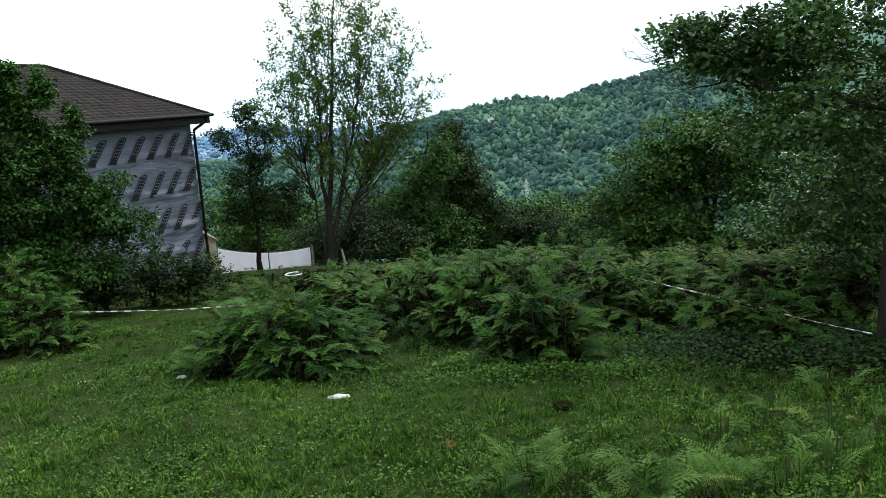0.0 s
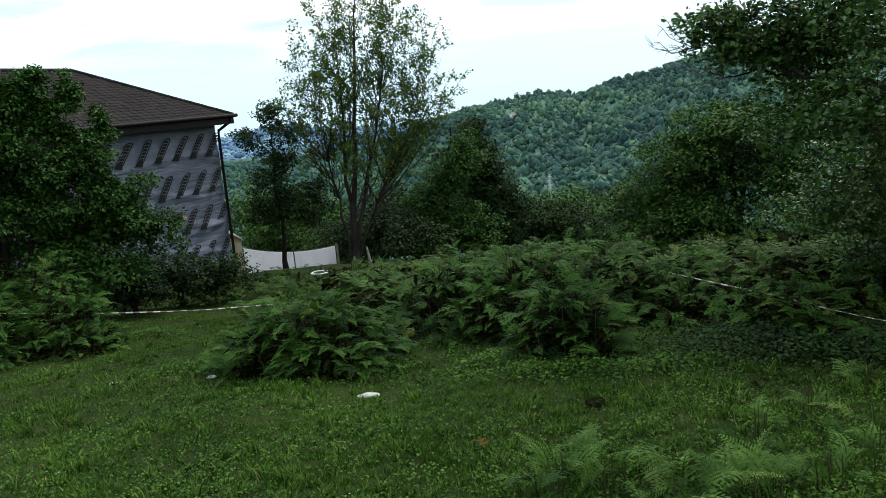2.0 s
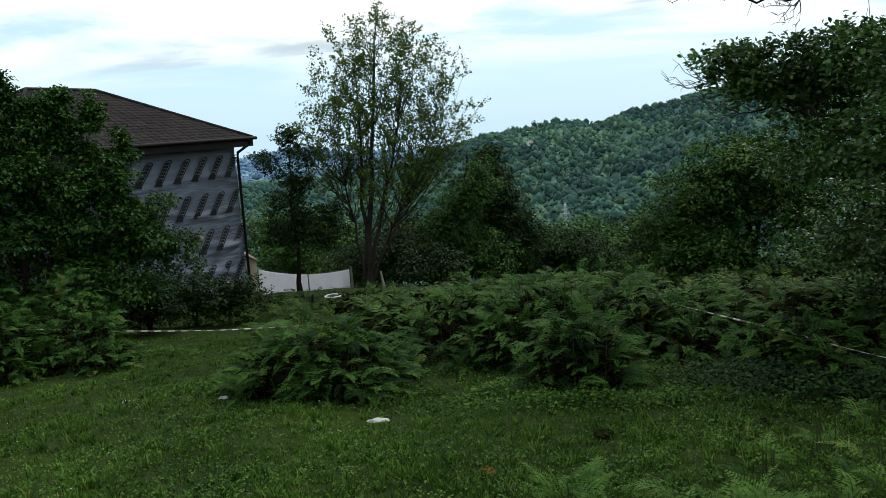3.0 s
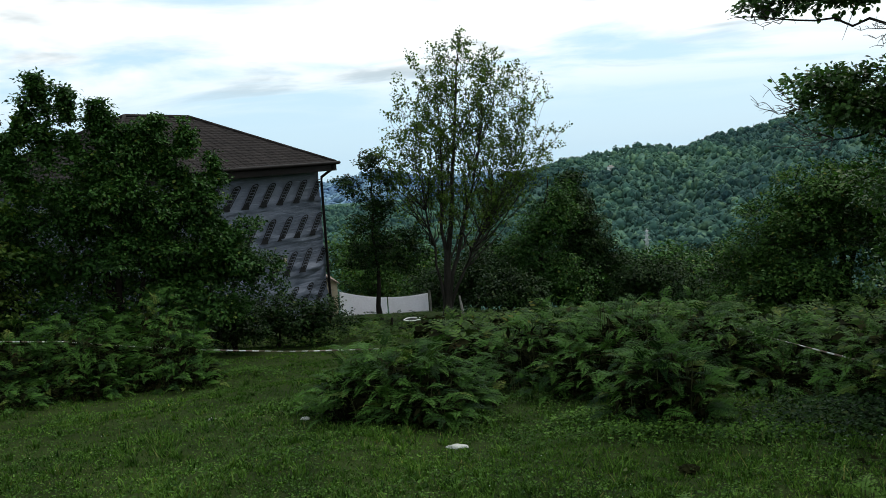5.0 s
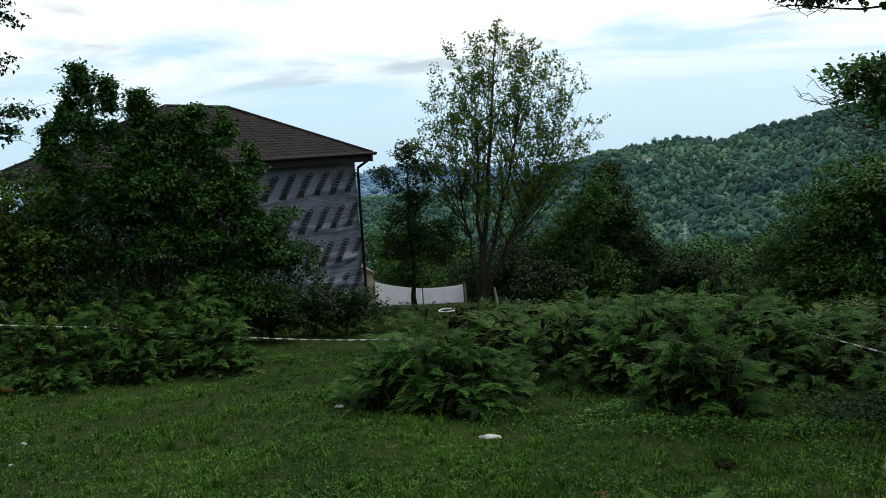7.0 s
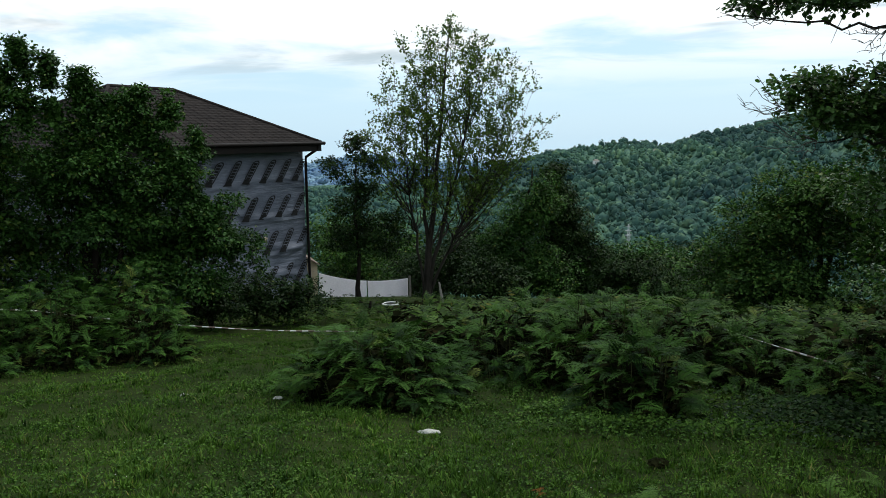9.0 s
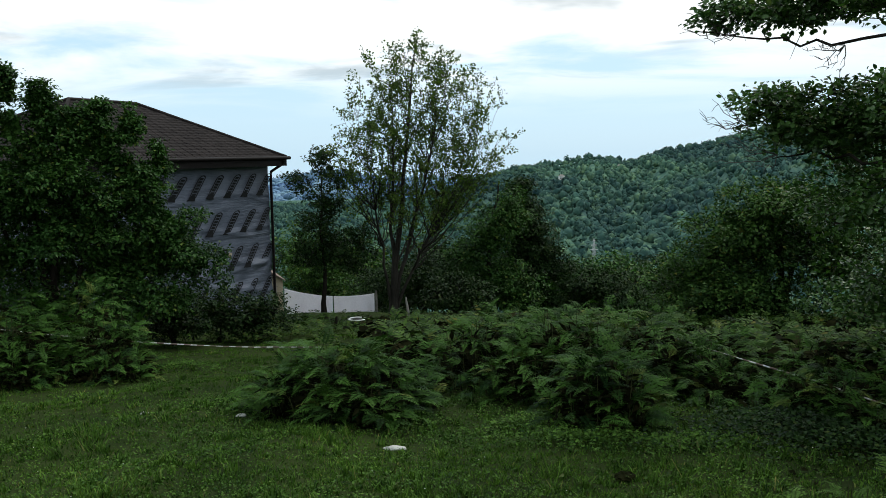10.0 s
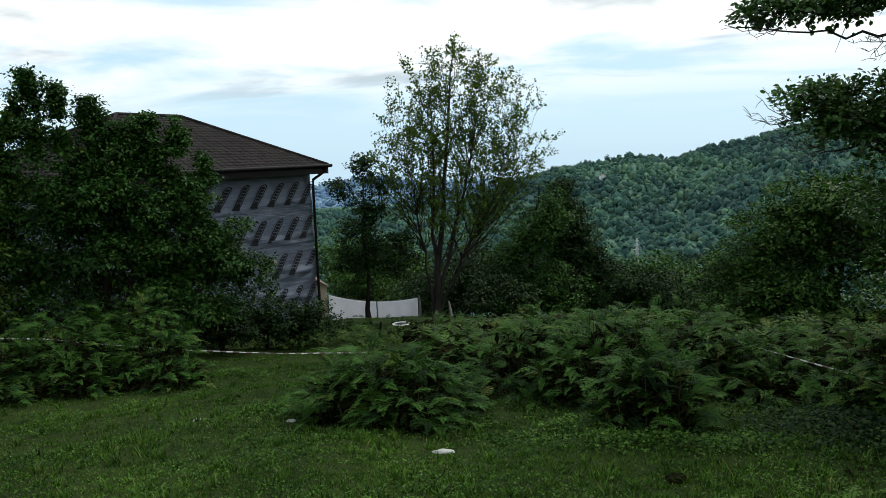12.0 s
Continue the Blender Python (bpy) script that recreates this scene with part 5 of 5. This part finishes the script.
# bracken on both sides
for q, (x, y, rx, ry, h, c) in enumerate([(4.2, 11.0, 0.9, 0.7, 0.75, 70), (3.6, 9.4, 0.7, 0.6, 0.6, 60), (4.9, 9.6, 0.8, 0.6, 0.7, 60), (5.6, 11.6, 1.0, 0.8, 0.8, 60), (5.9, 9.2, 0.7, 0.6, 0.6, 40),
                                        (-6.2, 11.9, 0.6, 0.45, 1.05, 90), (-7.2, 11.4, 0.8, 0.55, 1.25, 110), (-8.2, 11.0, 0.75, 0.55, 1.2, 100), (-6.8, 12.9, 0.8, 0.6, 1.5, 100), (-8.1, 12.6, 0.9, 0.6, 1.45, 100), (-9.2, 11.5, 0.8, 0.6, 1.25, 80), (-7.3, 10.6, 0.6, 0.4, 0.45, 40), (-8.6, 10.3, 0.7, 0.45, 0.5, 50), (-5.7, 11.3, 0.4, 0.3, 0.45, 30), (-9.7, 10.4, 0.8, 0.5, 0.8, 50), (-9.4, 12.9, 0.9, 0.6, 1.1, 60)]):
    clump(x, y, rx, ry, h, c, 340 + q, "leaning bracken fern at the lawn's edge", size=0.42)
# low growth in front of the bracken under the fruit tree
for q, (x, y, rx, ry, h, c) in enumerate([(-7.5, 9.75, 0.5, 0.28, 0.42, 46), (-8.4, 9.45, 0.55, 0.30, 0.45, 50), (-6.75, 10.75, 0.4, 0.28, 0.45, 40), (-6.3, 11.2, 0.32, 0.25, 0.5, 30), (-9.3, 9.5, 0.5, 0.3, 0.5, 44), (-6.95, 11.1, 0.25, 0.2, 1.0, 36), (-5.5, 11.75, 0.3, 0.25, 0.42, 26)]):
    clump(x, y, rx, ry, h, c, 460 + q, "fresh low bracken fern before the thicket", size=0.34)
for q, (x, y, r, c) in enumerate([(3.4, 8.3, 0.35, 14), (4.6, 8.7, 0.4, 16), (2.7, 8.9, 0.3, 12), (5.4, 8.3, 0.4, 14), (2.3, 9.3, 0.3, 14), (4.0, 7.8, 0.25, 8)]):
    clump(x, y, r, r, 0.30, c, 390 + q, "low bracken fern in the tree's shade", size=0.42, inner=0.4)
# fronds that lean over the barrier tape
for q, (az, d, h, c) in enumerate([(11.8, 10.9, 0.90, 28), (13.2, 10.5, 0.82, 28), (14.8, 10.2, 0.66, 18), (18.4, 9.4, 0.62, 28), (20.0, 9.1, 0.66, 30), (21.5, 8.9, 0.58, 26), (23.0, 8.6, 0.46, 20)]):
    clump(d * math.sin(radians(az)), d * math.cos(radians(az)), 0.22, 0.16, h, c, 420 + q, "bracken fern leaning over the barrier tape", size=0.42)
# low ferns close to the walker
for q, (x, y, r, c, s) in enumerate([(0.44, 4.35, 0.16, 11, 0.46), (0.62, 4.15, 0.14, 9, 0.44), (0.30, 4.15, 0.12, 7, 0.38), (1.15, 4.15, 0.16, 11, 0.50), (1.38, 4.0, 0.15, 10, 0.46), (0.95, 3.9, 0.14, 8, 0.44), (1.85, 4.15, 0.16, 8, 0.44), (2.15, 4.4, 0.16, 8, 0.42), (2.5, 4.9, 0.2, 7, 0.40), (2.9, 6.0, 0.2, 6, 0.36), (1.7, 5.0, 0.12, 5, 0.32), (2.2, 5.4, 0.15, 6, 0.34)]):
    clump(x, y, r, r, 0.26, c, 370 + q, "small fresh green fern in the grass", size=s, group="low ferns", inner=0.2, meshes=FRONDS_NEAR, lean=6)
o = thing("dead_fern", "dry orange-brown bracken on the grass", "fern", Matrix.Translation((-8.0, 9.3, gz(-8.0, 9.3))))
for q in range(7):
    part("frond", DEAD[q % 2], o, "dry brown frond", pose(0.05 * q - 0.15, 0.03 * (q % 3), 0.0, -12, 8 * (q % 3 - 1), 55 * q) @ Matrix.Scale(0.36, 4))


o = thing("dead_leaf", "curled red-brown dead leaf in the grass", "leaf", Matrix.Translation((-0.03, 5.34, gz(-0.03, 5.34) + 0.03)))
for q in range(3):
    part("frond", DEAD[q % 2], o, "dry brown frond", pose(0.02 * q, 0.01 * q, 0.0, -20, 10 * (q - 1), 70 * q) @ Matrix.Scale(0.13, 4))


def bracken_field(name, label, n, seed, place, size):
    rng = np.random.default_rng(seed)
    kit = []
    for me in FRONDS_LOW:
        v = np.zeros(len(me.vertices) * 3, dtype=np.float32); me.vertices.foreach_get("co", v)
        f = np.zeros(len(me.loops), dtype=np.int32); me.loops.foreach_get("vertex_index", f)
        kit.append((v.reshape(-1, 3), f.reshape(-1, 3)))
    vs, fs, o = [], [], 0
    for q in range(n):
        x, y, lift = place(rng)
        v, f = kit[rng.integers(len(kit))]
        s = size * rng.uniform(0.7, 1.3)
        m = np.array(pose(0, 0, 0, rng.normal(-8, 15), rng.normal(0, 14), rng.uniform(0, 360)).to_3x3()) * s
        vs.append(v @ m.T + [x, y, gz(x, y) + lift]); fs.append(f + o); o += len(v)
    return thing(name, label, "bracken", kind="stuff", data=mesh_from(name, np.concatenate(vs), np.concatenate(fs), M_FERN_FAR))


def back_field(rng):
    d, a = rng.uniform(12.2, 19.5), radians(rng.uniform(-9, 33))
    x, y = d * math.sin(a), d * math.cos(a)
    return x, y, rng.uniform(0.0, 0.36) * (1.0 + 0.25 * math.sin(x * 1.7) * math.sin(y * 1.3))


def left_field(rng):
    d, a = rng.uniform(13.0, 17.5), radians(rng.uniform(-50, -27))
    return d * math.sin(a), d * math.cos(a), rng.uniform(0.0, 0.35)


def line_field(rng):
    x, y = rng.uniform(-7.0, -1.2), rng.uniform(14.6, 27)
    return x + 0.0, y if x > -4.0 or y > 17.5 else y + 4.0, rng.uniform(-0.10, 0.16)


bracken_field("bracken", "waist-high green bracken spreading to the trees", 2700, 401, back_field, 0.64)
bracken_field("bracken", "rough bracken growth under the fruit tree", 600, 402, left_field, 0.6)
bracken_field("bracken", "rough green growth before the washing line", 900, 403, line_field, 0.42)


def under_bracken(rng, n):
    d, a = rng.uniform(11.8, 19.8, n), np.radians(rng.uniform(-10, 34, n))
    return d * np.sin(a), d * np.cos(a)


# ---- turf ----
def tussock(x, y):
    """How strongly the turf grows: patches a metre wide, tussocks a hand wide."""
    wide = np.sin(1.9 * x + 0.6 * np.sin(2.3 * y)) * np.sin(2.1 * y + x) * 0.6 + 0.4 * np.sin(5.3 * x + 3.1 * y)
    return 0.55 + 0.9 * np.clip(wide, 0, 1)


def blades(name, label, n, seed, dmin, dmax, hmin, hmax, wide, mat, category="grass", turn=(-50, 40), per=22):
    """Grass in tussocks: the blades of each spring from one spot and bend outwards, with bare soil between."""
    rng = np.random.default_rng(seed)
    n = n // per * per
    d = dmin * (dmax / dmin) ** (rng.uniform(0, 1, n // per) ** 0.8)
    a = np.radians(rng.uniform(*turn, n // per))
    cx, cy = d * np.sin(a), d * np.cos(a)
    grow = tussock(cx, cy) * rng.uniform(0.5, 1.5, n // per)
    spread = (0.010 + 0.0035 * d) * rng.uniform(0.7, 1.5, n // per)
    k = np.arange(n) % per < per * 0.82
    o = rng.normal(0, 1, (n, 2)) * np.where(k, np.repeat(spread, per), 0.12)[:, None]
    x, y = np.repeat(cx, per) + o[:, 0], np.repeat(cy, per) + o[:, 1]
    d = np.repeat(d, per)
    z = land(x, y)
    h = rng.uniform(hmin, hmax, n) * np.where(k, np.repeat(grow, per), 0.6)
    w = wide * rng.uniform(0.6, 1.3, n) * (0.7 + d / 11)
    t = rng.uniform(0, 2 * np.pi, n)
    c, s = np.cos(t), np.sin(t)
    p0 = np.stack([x - w * c, y - w * s, z - 0.005], 1); p1 = np.stack([x + w * c, y + w * s, z - 0.005], 1)
    k2 = np.arctan2(o[:, 1], o[:, 0]) + rng.normal(0, 0.7, n)
    lean = rng.uniform(0.2, 1.1, n) * h
    p2 = np.stack([x + lean * np.cos(k2), y + lean * np.sin(k2), z + h], 1)
    v = np.stack([p0, p1, p2], 1).reshape(-1, 3)
    f = np.arange(n * 3).reshape(-1, 3)
    return thing(name, label, category, kind="stuff", data=mesh_from(name, v, f, mat))


blades("grass", "short rough green grass on the slope", 350000, 501, 2.6, 22, 0.016, 0.050, 0.0056, M_GRASS)
blades("grass", "short rough grass round the viewpoint", 110000, 503, 0.5, 9.0, 0.016, 0.05, 0.0066, M_GRASS, turn=(40, 310))
blades("grass", "short trodden grass at the viewpoint", 44000, 504, 0.3, 2.9, 0.016, 0.05, 0.0064, M_GRASS)
blades("tall_grass", "longer grass blades standing among the turf", 7000, 502, 2.6, 17, 0.07, 0.14, 0.003, M_GRASS, per=5)


def tufts(name, label, n, per, seed):
    """Coarse tufts: blades that spring from one root and bend outwards."""
    rng = np.random.default_rng(seed)
    d = 2.8 * (15 / 2.8) ** rng.uniform(0, 1, n)
    a = np.radians(rng.uniform(-50, 40, n))
    x, y = np.repeat(d * np.sin(a), per), np.repeat(d * np.cos(a), per)
    hh = np.repeat(rng.uniform(0.04, 0.11, n), per) * rng.uniform(0.6, 1.2, n * per)
    t = rng.uniform(0, 2 * np.pi, n * per)
    x, y = x + rng.normal(0, 0.02, n * per), y + rng.normal(0, 0.02, n * per)
    z = land(x, y)
    out = np.stack([np.cos(t), np.sin(t), 0 * t], 1)
    side = np.stack([-np.sin(t), np.cos(t), 0 * t], 1) * (rng.uniform(0.0025, 0.0055, n * per) * (0.7 + np.hypot(x, y) / 12))[:, None]
    p = np.stack([x, y, z], 1)
    lean = rng.uniform(0.2, 1.1, n * per)[:, None]
    q = p + np.array([0, 0, 0.65]) * hh[:, None] + out * hh[:, None] * lean * 0.35
    e = p + np.array([0, 0, 0.95]) * hh[:, None] + out * hh[:, None] * lean * 1.0
    v = np.stack([p - side, p + side, q + side * 0.8, q - side * 0.8, e], 1).reshape(-1, 3)
    k = np.arange(n * per)[:, None] * 5
    f = np.concatenate([k + [0, 1, 2], k + [0, 2, 3], k + [3, 2, 4]])
    return thing(name, label, "grass", kind="stuff", data=mesh_from(name, v, f, M_GRASS))


tufts("grass_tufts", "coarse green grass tufts on the slope", 1500, 16, 505)


def low_leaves(name, label, n, seed, place, size, mat, category, high=0.07):
    rng = np.random.default_rng(seed)
    x, y = place(rng, n)
    z = land(x, y) + rng.uniform(0.004, high, n)
    t = rng.uniform(0, 2 * np.pi, n)
    way = np.stack([np.cos(t), np.sin(t), rng.normal(0.1, 0.35, n)], 1)
    up = np.array([[0, 0, 1.0]]) + rng.normal(0, 0.3, (n, 3))
    L = size * rng.uniform(0.5, 1.4, n)
    v, f = leaf_arrays(np.stack([x, y, z], 1), way, up, L, L * 0.4)
    return thing(name, label, category, kind="stuff", data=mesh_from(name, v, f, mat))


def weed_patches(rng, n):
    pc = np.array([(rng.uniform(3.2, 15), rng.uniform(-48, 36)) for q in range(150)])
    q = rng.integers(0, len(pc), n)
    d, a = pc[q, 0], np.radians(pc[q, 1])
    return d * np.sin(a) + rng.normal(0, 0.22, n), d * np.cos(a) + rng.normal(0, 0.22, n)


def all_lawn(rng, n):
    d = 2.6 * (15 / 2.6) ** rng.uniform(0, 1, n)
    a = np.radians(rng.uniform(-50, 40, n))
    return d * np.sin(a), d * np.cos(a)


def clover_spots(rng, n):
    """Clover in spots a hand or two wide."""
    x, y = all_lawn(rng, n // 18)
    k = rng.integers(0, len(x), n)
    o = rng.normal(0, 1, (n, 2)) * (0.02 + 0.008 * np.hypot(x, y)[k])[:, None]
    return x[k] + o[:, 0], y[k] + o[:, 1]


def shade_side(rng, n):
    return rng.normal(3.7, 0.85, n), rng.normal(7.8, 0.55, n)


WEED_MOUNDS = np.array([(0.95, 7.5), (1.55, 7.35), (0.41, 7.45), (0.17, 8.3), (-1.11, 8.55), (-2.74, 10.45), (-1.7, 9.15), (-7.51, 13.99), (-6.57, 14.13), (-5.1, 12.69)])


def mound_leaves(name, label, n, seed):
    """Knee-low domes of broad-leaved weeds, leaves on short stalks."""
    rng = np.random.default_rng(seed)
    q = rng.integers(0, len(WEED_MOUNDS), n)
    o = np.clip(rng.normal(0, 0.20, (n, 2)), -0.45, 0.45) * [1.5, 0.9]
    x, y = WEED_MOUNDS[q, 0] + o[:, 0], WEED_MOUNDS[q, 1] + o[:, 1]
    z = land(x, y) + 0.11 * np.exp(-(o[:, 0] ** 2 / 0.18 + o[:, 1] ** 2 / 0.07)) * rng.uniform(0.25, 1.0, n) + rng.uniform(0.01, 0.06, n)
    t = rng.uniform(0, 2 * np.pi, n)
    L = 0.030 * rng.uniform(0.5, 1.4, n)
    v, f = leaf_arrays(np.stack([x, y, z], 1), np.stack([np.cos(t), np.sin(t), rng.normal(0.1, 0.4, n)], 1), np.array([[0, 0, 1.0]]) + rng.normal(0, 0.4, (n, 3)), L, L * 0.42)
    return thing(name, label, "weeds", kind="stuff", data=mesh_from(name, v, f, M_WEED))


mound_leaves("weeds", "low mounds of broad-leaved weeds on the lawn", 8000, 517)
low_leaves("weeds", "patches of broad-leaved weeds in the turf", 24000, 511, weed_patches, 0.026, M_WEED, "weeds")
low_leaves("clover", "small clover leaves through the turf", 54000, 512, clover_spots, 0.019, M_WEED, "clover")
# both leaf colours below carry part of the hornbeam's shade
low_leaves("undergrowth", "dark low undergrowth, its tone deepened for the tree's shade", 17000, 513, shade_side, 0.045, M_LEAF_C, "undergrowth", 0.20)
low_leaves("shade_litter", "fallen leaves under the tree, near-black for its shade", 4000, 514, lambda r, n: (r.normal(4.4, 0.9, n), r.normal(7.3, 0.6, n)), 0.05, M_SHADE_LITTER, "leaf litter")
# added near-black leaves stand for the shade beneath the bracken
low_leaves("shade_mat", "near-black mat added below the fronds as their shade", 9000, 516, under_bracken, 0.22, M_SHADE_LITTER, "bracken", 0.5)
# white daisies and clover heads: tiny petals
low_leaves("small_flowers", "tiny white flowers scattered in the grass", 220, 515, all_lawn, 0.011, M_SHEET, "flowers")


# ---- stones and scraps on the lawn ----
def stone(x, y, sx, sy, sz, seed, rz=0, label="pale flat stone lying in the grass"):
    bm = bmesh.new()
    bmesh.ops.create_icosphere(bm, subdivisions=3, radius=1.0)
    for v in bm.verts:
        q = v.co * 1.6 + Vector((seed, 0, 0))
        v.co *= 1 + 0.28 * noise.noise(q) + 0.08 * noise.noise(q * 4)
        v.co.z = max(v.co.z, -0.45)
        v.co = Vector((v.co.x * sx, v.co.y * sy, v.co.z * sz))
    me = bpy.data.meshes.new("stone"); bm.to_mesh(me); bm.free(); me.materials.append(M_STONE)
    me.polygons.foreach_set("use_smooth", np.ones(len(me.polygons), dtype=bool))
    return thing("stone", label, "stone", pose(x, y, gz(x, y) + sz * 0.42, -8, 0, rz), "stones", data=me)


stone(-1.07, 7.33, 0.11, 0.05, 0.028, 1.0, 8)
stone(-2.91, 8.55, 0.052, 0.035, 0.025, 5.0, 20, "small pale stone lying in the grass")
stone(-4.07, 8.72, 0.050, 0.035, 0.026, 9.0, 60, "small grey-white stone in the weeds")
stone(-5.65, 6.95, 0.030, 0.025, 0.018, 13.0, 0, "tiny pale stone in the grass")
stone(-4.99, 5.95, 0.025, 0.02, 0.014, 17.0, 0, "tiny pale stone in the grass")


# raised lump whose near-black colour stands for the shade in a hollow
bm = bmesh.new()
bmesh.ops.create_icosphere(bm, subdivisions=3, radius=1.0)
for v in bm.verts:
    v.co *= 1 + 0.35 * noise.noise(v.co * 2.2) + 0.15 * noise.noise(v.co * 7)
    v.co = Vector((v.co.x * 0.075, v.co.y * 0.06, max(v.co.z, -0.3) * 0.04))
me = bpy.data.meshes.new("hollow_lump"); bm.to_mesh(me); bm.free(); me.materials.append(M_SHADE_LITTER)
thing("hollow_lump", "small near-black lump standing for a dark hollow", "soil", pose(0.88, 6.32, gz(0.88, 6.32) + 0.035), data=me)


# ---- barrier tape ----
def tape(label, pts, width):
    """A twisted striped tape: white and red lengths in turn, each a part."""
    P = np.array(pts, float)
    seg = np.linalg.norm(np.diff(P, axis=0), axis=1)
    cum = np.concatenate([[0], np.cumsum(seg)])
    o = thing("barrier_tape", label, "barrier tape", group="barrier tapes")
    step = 0.11
    n = int(cum[-1] / step)
    for q in range(n):
        s = np.linspace(q * step, (q + 1) * step, 4)
        c = np.stack([np.interp(s, cum, P[:, k]) for k in range(3)], 1)
        tw = 0.9 * np.sin(s * 2.1) + 0.6
        offs = np.stack([0 * s, 0.5 * width * np.sin(tw), 0.5 * width * np.cos(tw)], 1)
        back = np.array([[0, 0.002, 0]])
        v = np.concatenate([c - offs, c + offs, c - offs + back, c + offs + back])
        f = [(k, k + 1, k + 5, k + 4) for k in range(3)] + [(k + 12, k + 13, k + 9, k + 8) for k in range(3)] + [(k, k + 8, k + 9, k + 1) for k in range(3)] + [(k + 4, k + 5, k + 13, k + 12) for k in range(3)]
        part("stripe", mesh_from("stripe", v, f, M_RED_TAPE if q % 2 else M_WHITE_TAPE), o)


def hang(p, q, sag, n=12):
    return [tuple(r) for r in arc(p, q, -sag, n)]


def polar(az, el, d):
    return (d * math.sin(radians(az)), d * math.cos(radians(az)), 1.6 + d * math.tan(radians(el)))


tape("striped barrier tape hung low along the lawn", hang(polar(-46, -7.5, 13.0), polar(-33.6, -9.96, 14.0), 0.03) + hang(polar(-33.6, -9.96, 14.0), polar(-17.7, -12.62, 14.6), 0.05)[1:] + [polar(-13, -12.9, 14.9)], 0.022)
tape("striped barrier tape hung through the bracken", hang(polar(11.5, -12.3, 11.4), polar(20.15, -14.42, 9.7), 0.01) + hang(polar(20.15, -14.42, 9.7), polar(28.6, -16.15, 8.1), 0.02)[1:], 0.020)
for az, el, d in ((-46, -7.5, 13.0), (-33.6, -9.96, 14.0), (-13, -12.9, 14.9), (11.5, -12.3, 11.4)):
    x, y, z = polar(az, el, d)
    h = z - gz(x, y)
    thing("tape_stake", "thin wooden stake that holds the barrier tape", "stake", pose(x, y + 0.02, gz(x, y)), "tape stakes",
          data=tubes("tape_stake", [(np.array([[0, 0, -0.1], [0.005, 0, h * 0.5], [0, 0, h + 0.02]]), np.array([0.011, 0.010, 0.008]))], M_BARK_DARK, 6))

# ---- rusty beam on a slanting pole ----
beam = thing("steel_beam", "rusty red steel channel beam on a prop", "beam", pose(-10.55, 10.67, 0.83, 0, 9, 42.5))
bm = bmesh.new()
box(bm, -0.2, 0, 0, 2.66, 0.012, 0.30); box(bm, -0.2, -0.05, 0.143, 2.66, 0.10, 0.016); box(bm, -0.2, -0.05, -0.143, 2.66, 0.10, 0.016)
part("channel", (bm, M_RUST), beam)
part("cleat", (box(bmesh.new(), 0.42, -0.03, 0, 0.05, 0.05, 0.26, 0.005), M_POLE), beam, "grey welded cleat")
part("stub", (box(bmesh.new(), 1.02, 0.02, 0.23, 0.18, 0.12, 0.17, 0.01), M_BARK_DARK), beam, "short timber stub")
thing("prop_pole", "thin grey pole propping the rusty beam", "pole", data=tubes("prop_pole", [(np.array([[-9.76, 11.40, 0.52], [-9.66, 11.50, 0.1], [-9.5, 11.61, -0.4], [-9.15, 11.9, gz(-9.15, 11.9) - 0.05]]), np.array([0.018, 0.019, 0.020, 0.021]))], M_TWIG, 7))
px0, py0 = -11.35, 9.92
thing("beam_post", "rusty steel post that carries the beam", "post", data=tubes("beam_post", [(np.array([[px0, py0, gz(px0, py0) - 0.1], [px0, py0, 0.0], [px0, py0, 0.84]]), np.full(3, 0.06))], M_RUST, 8))
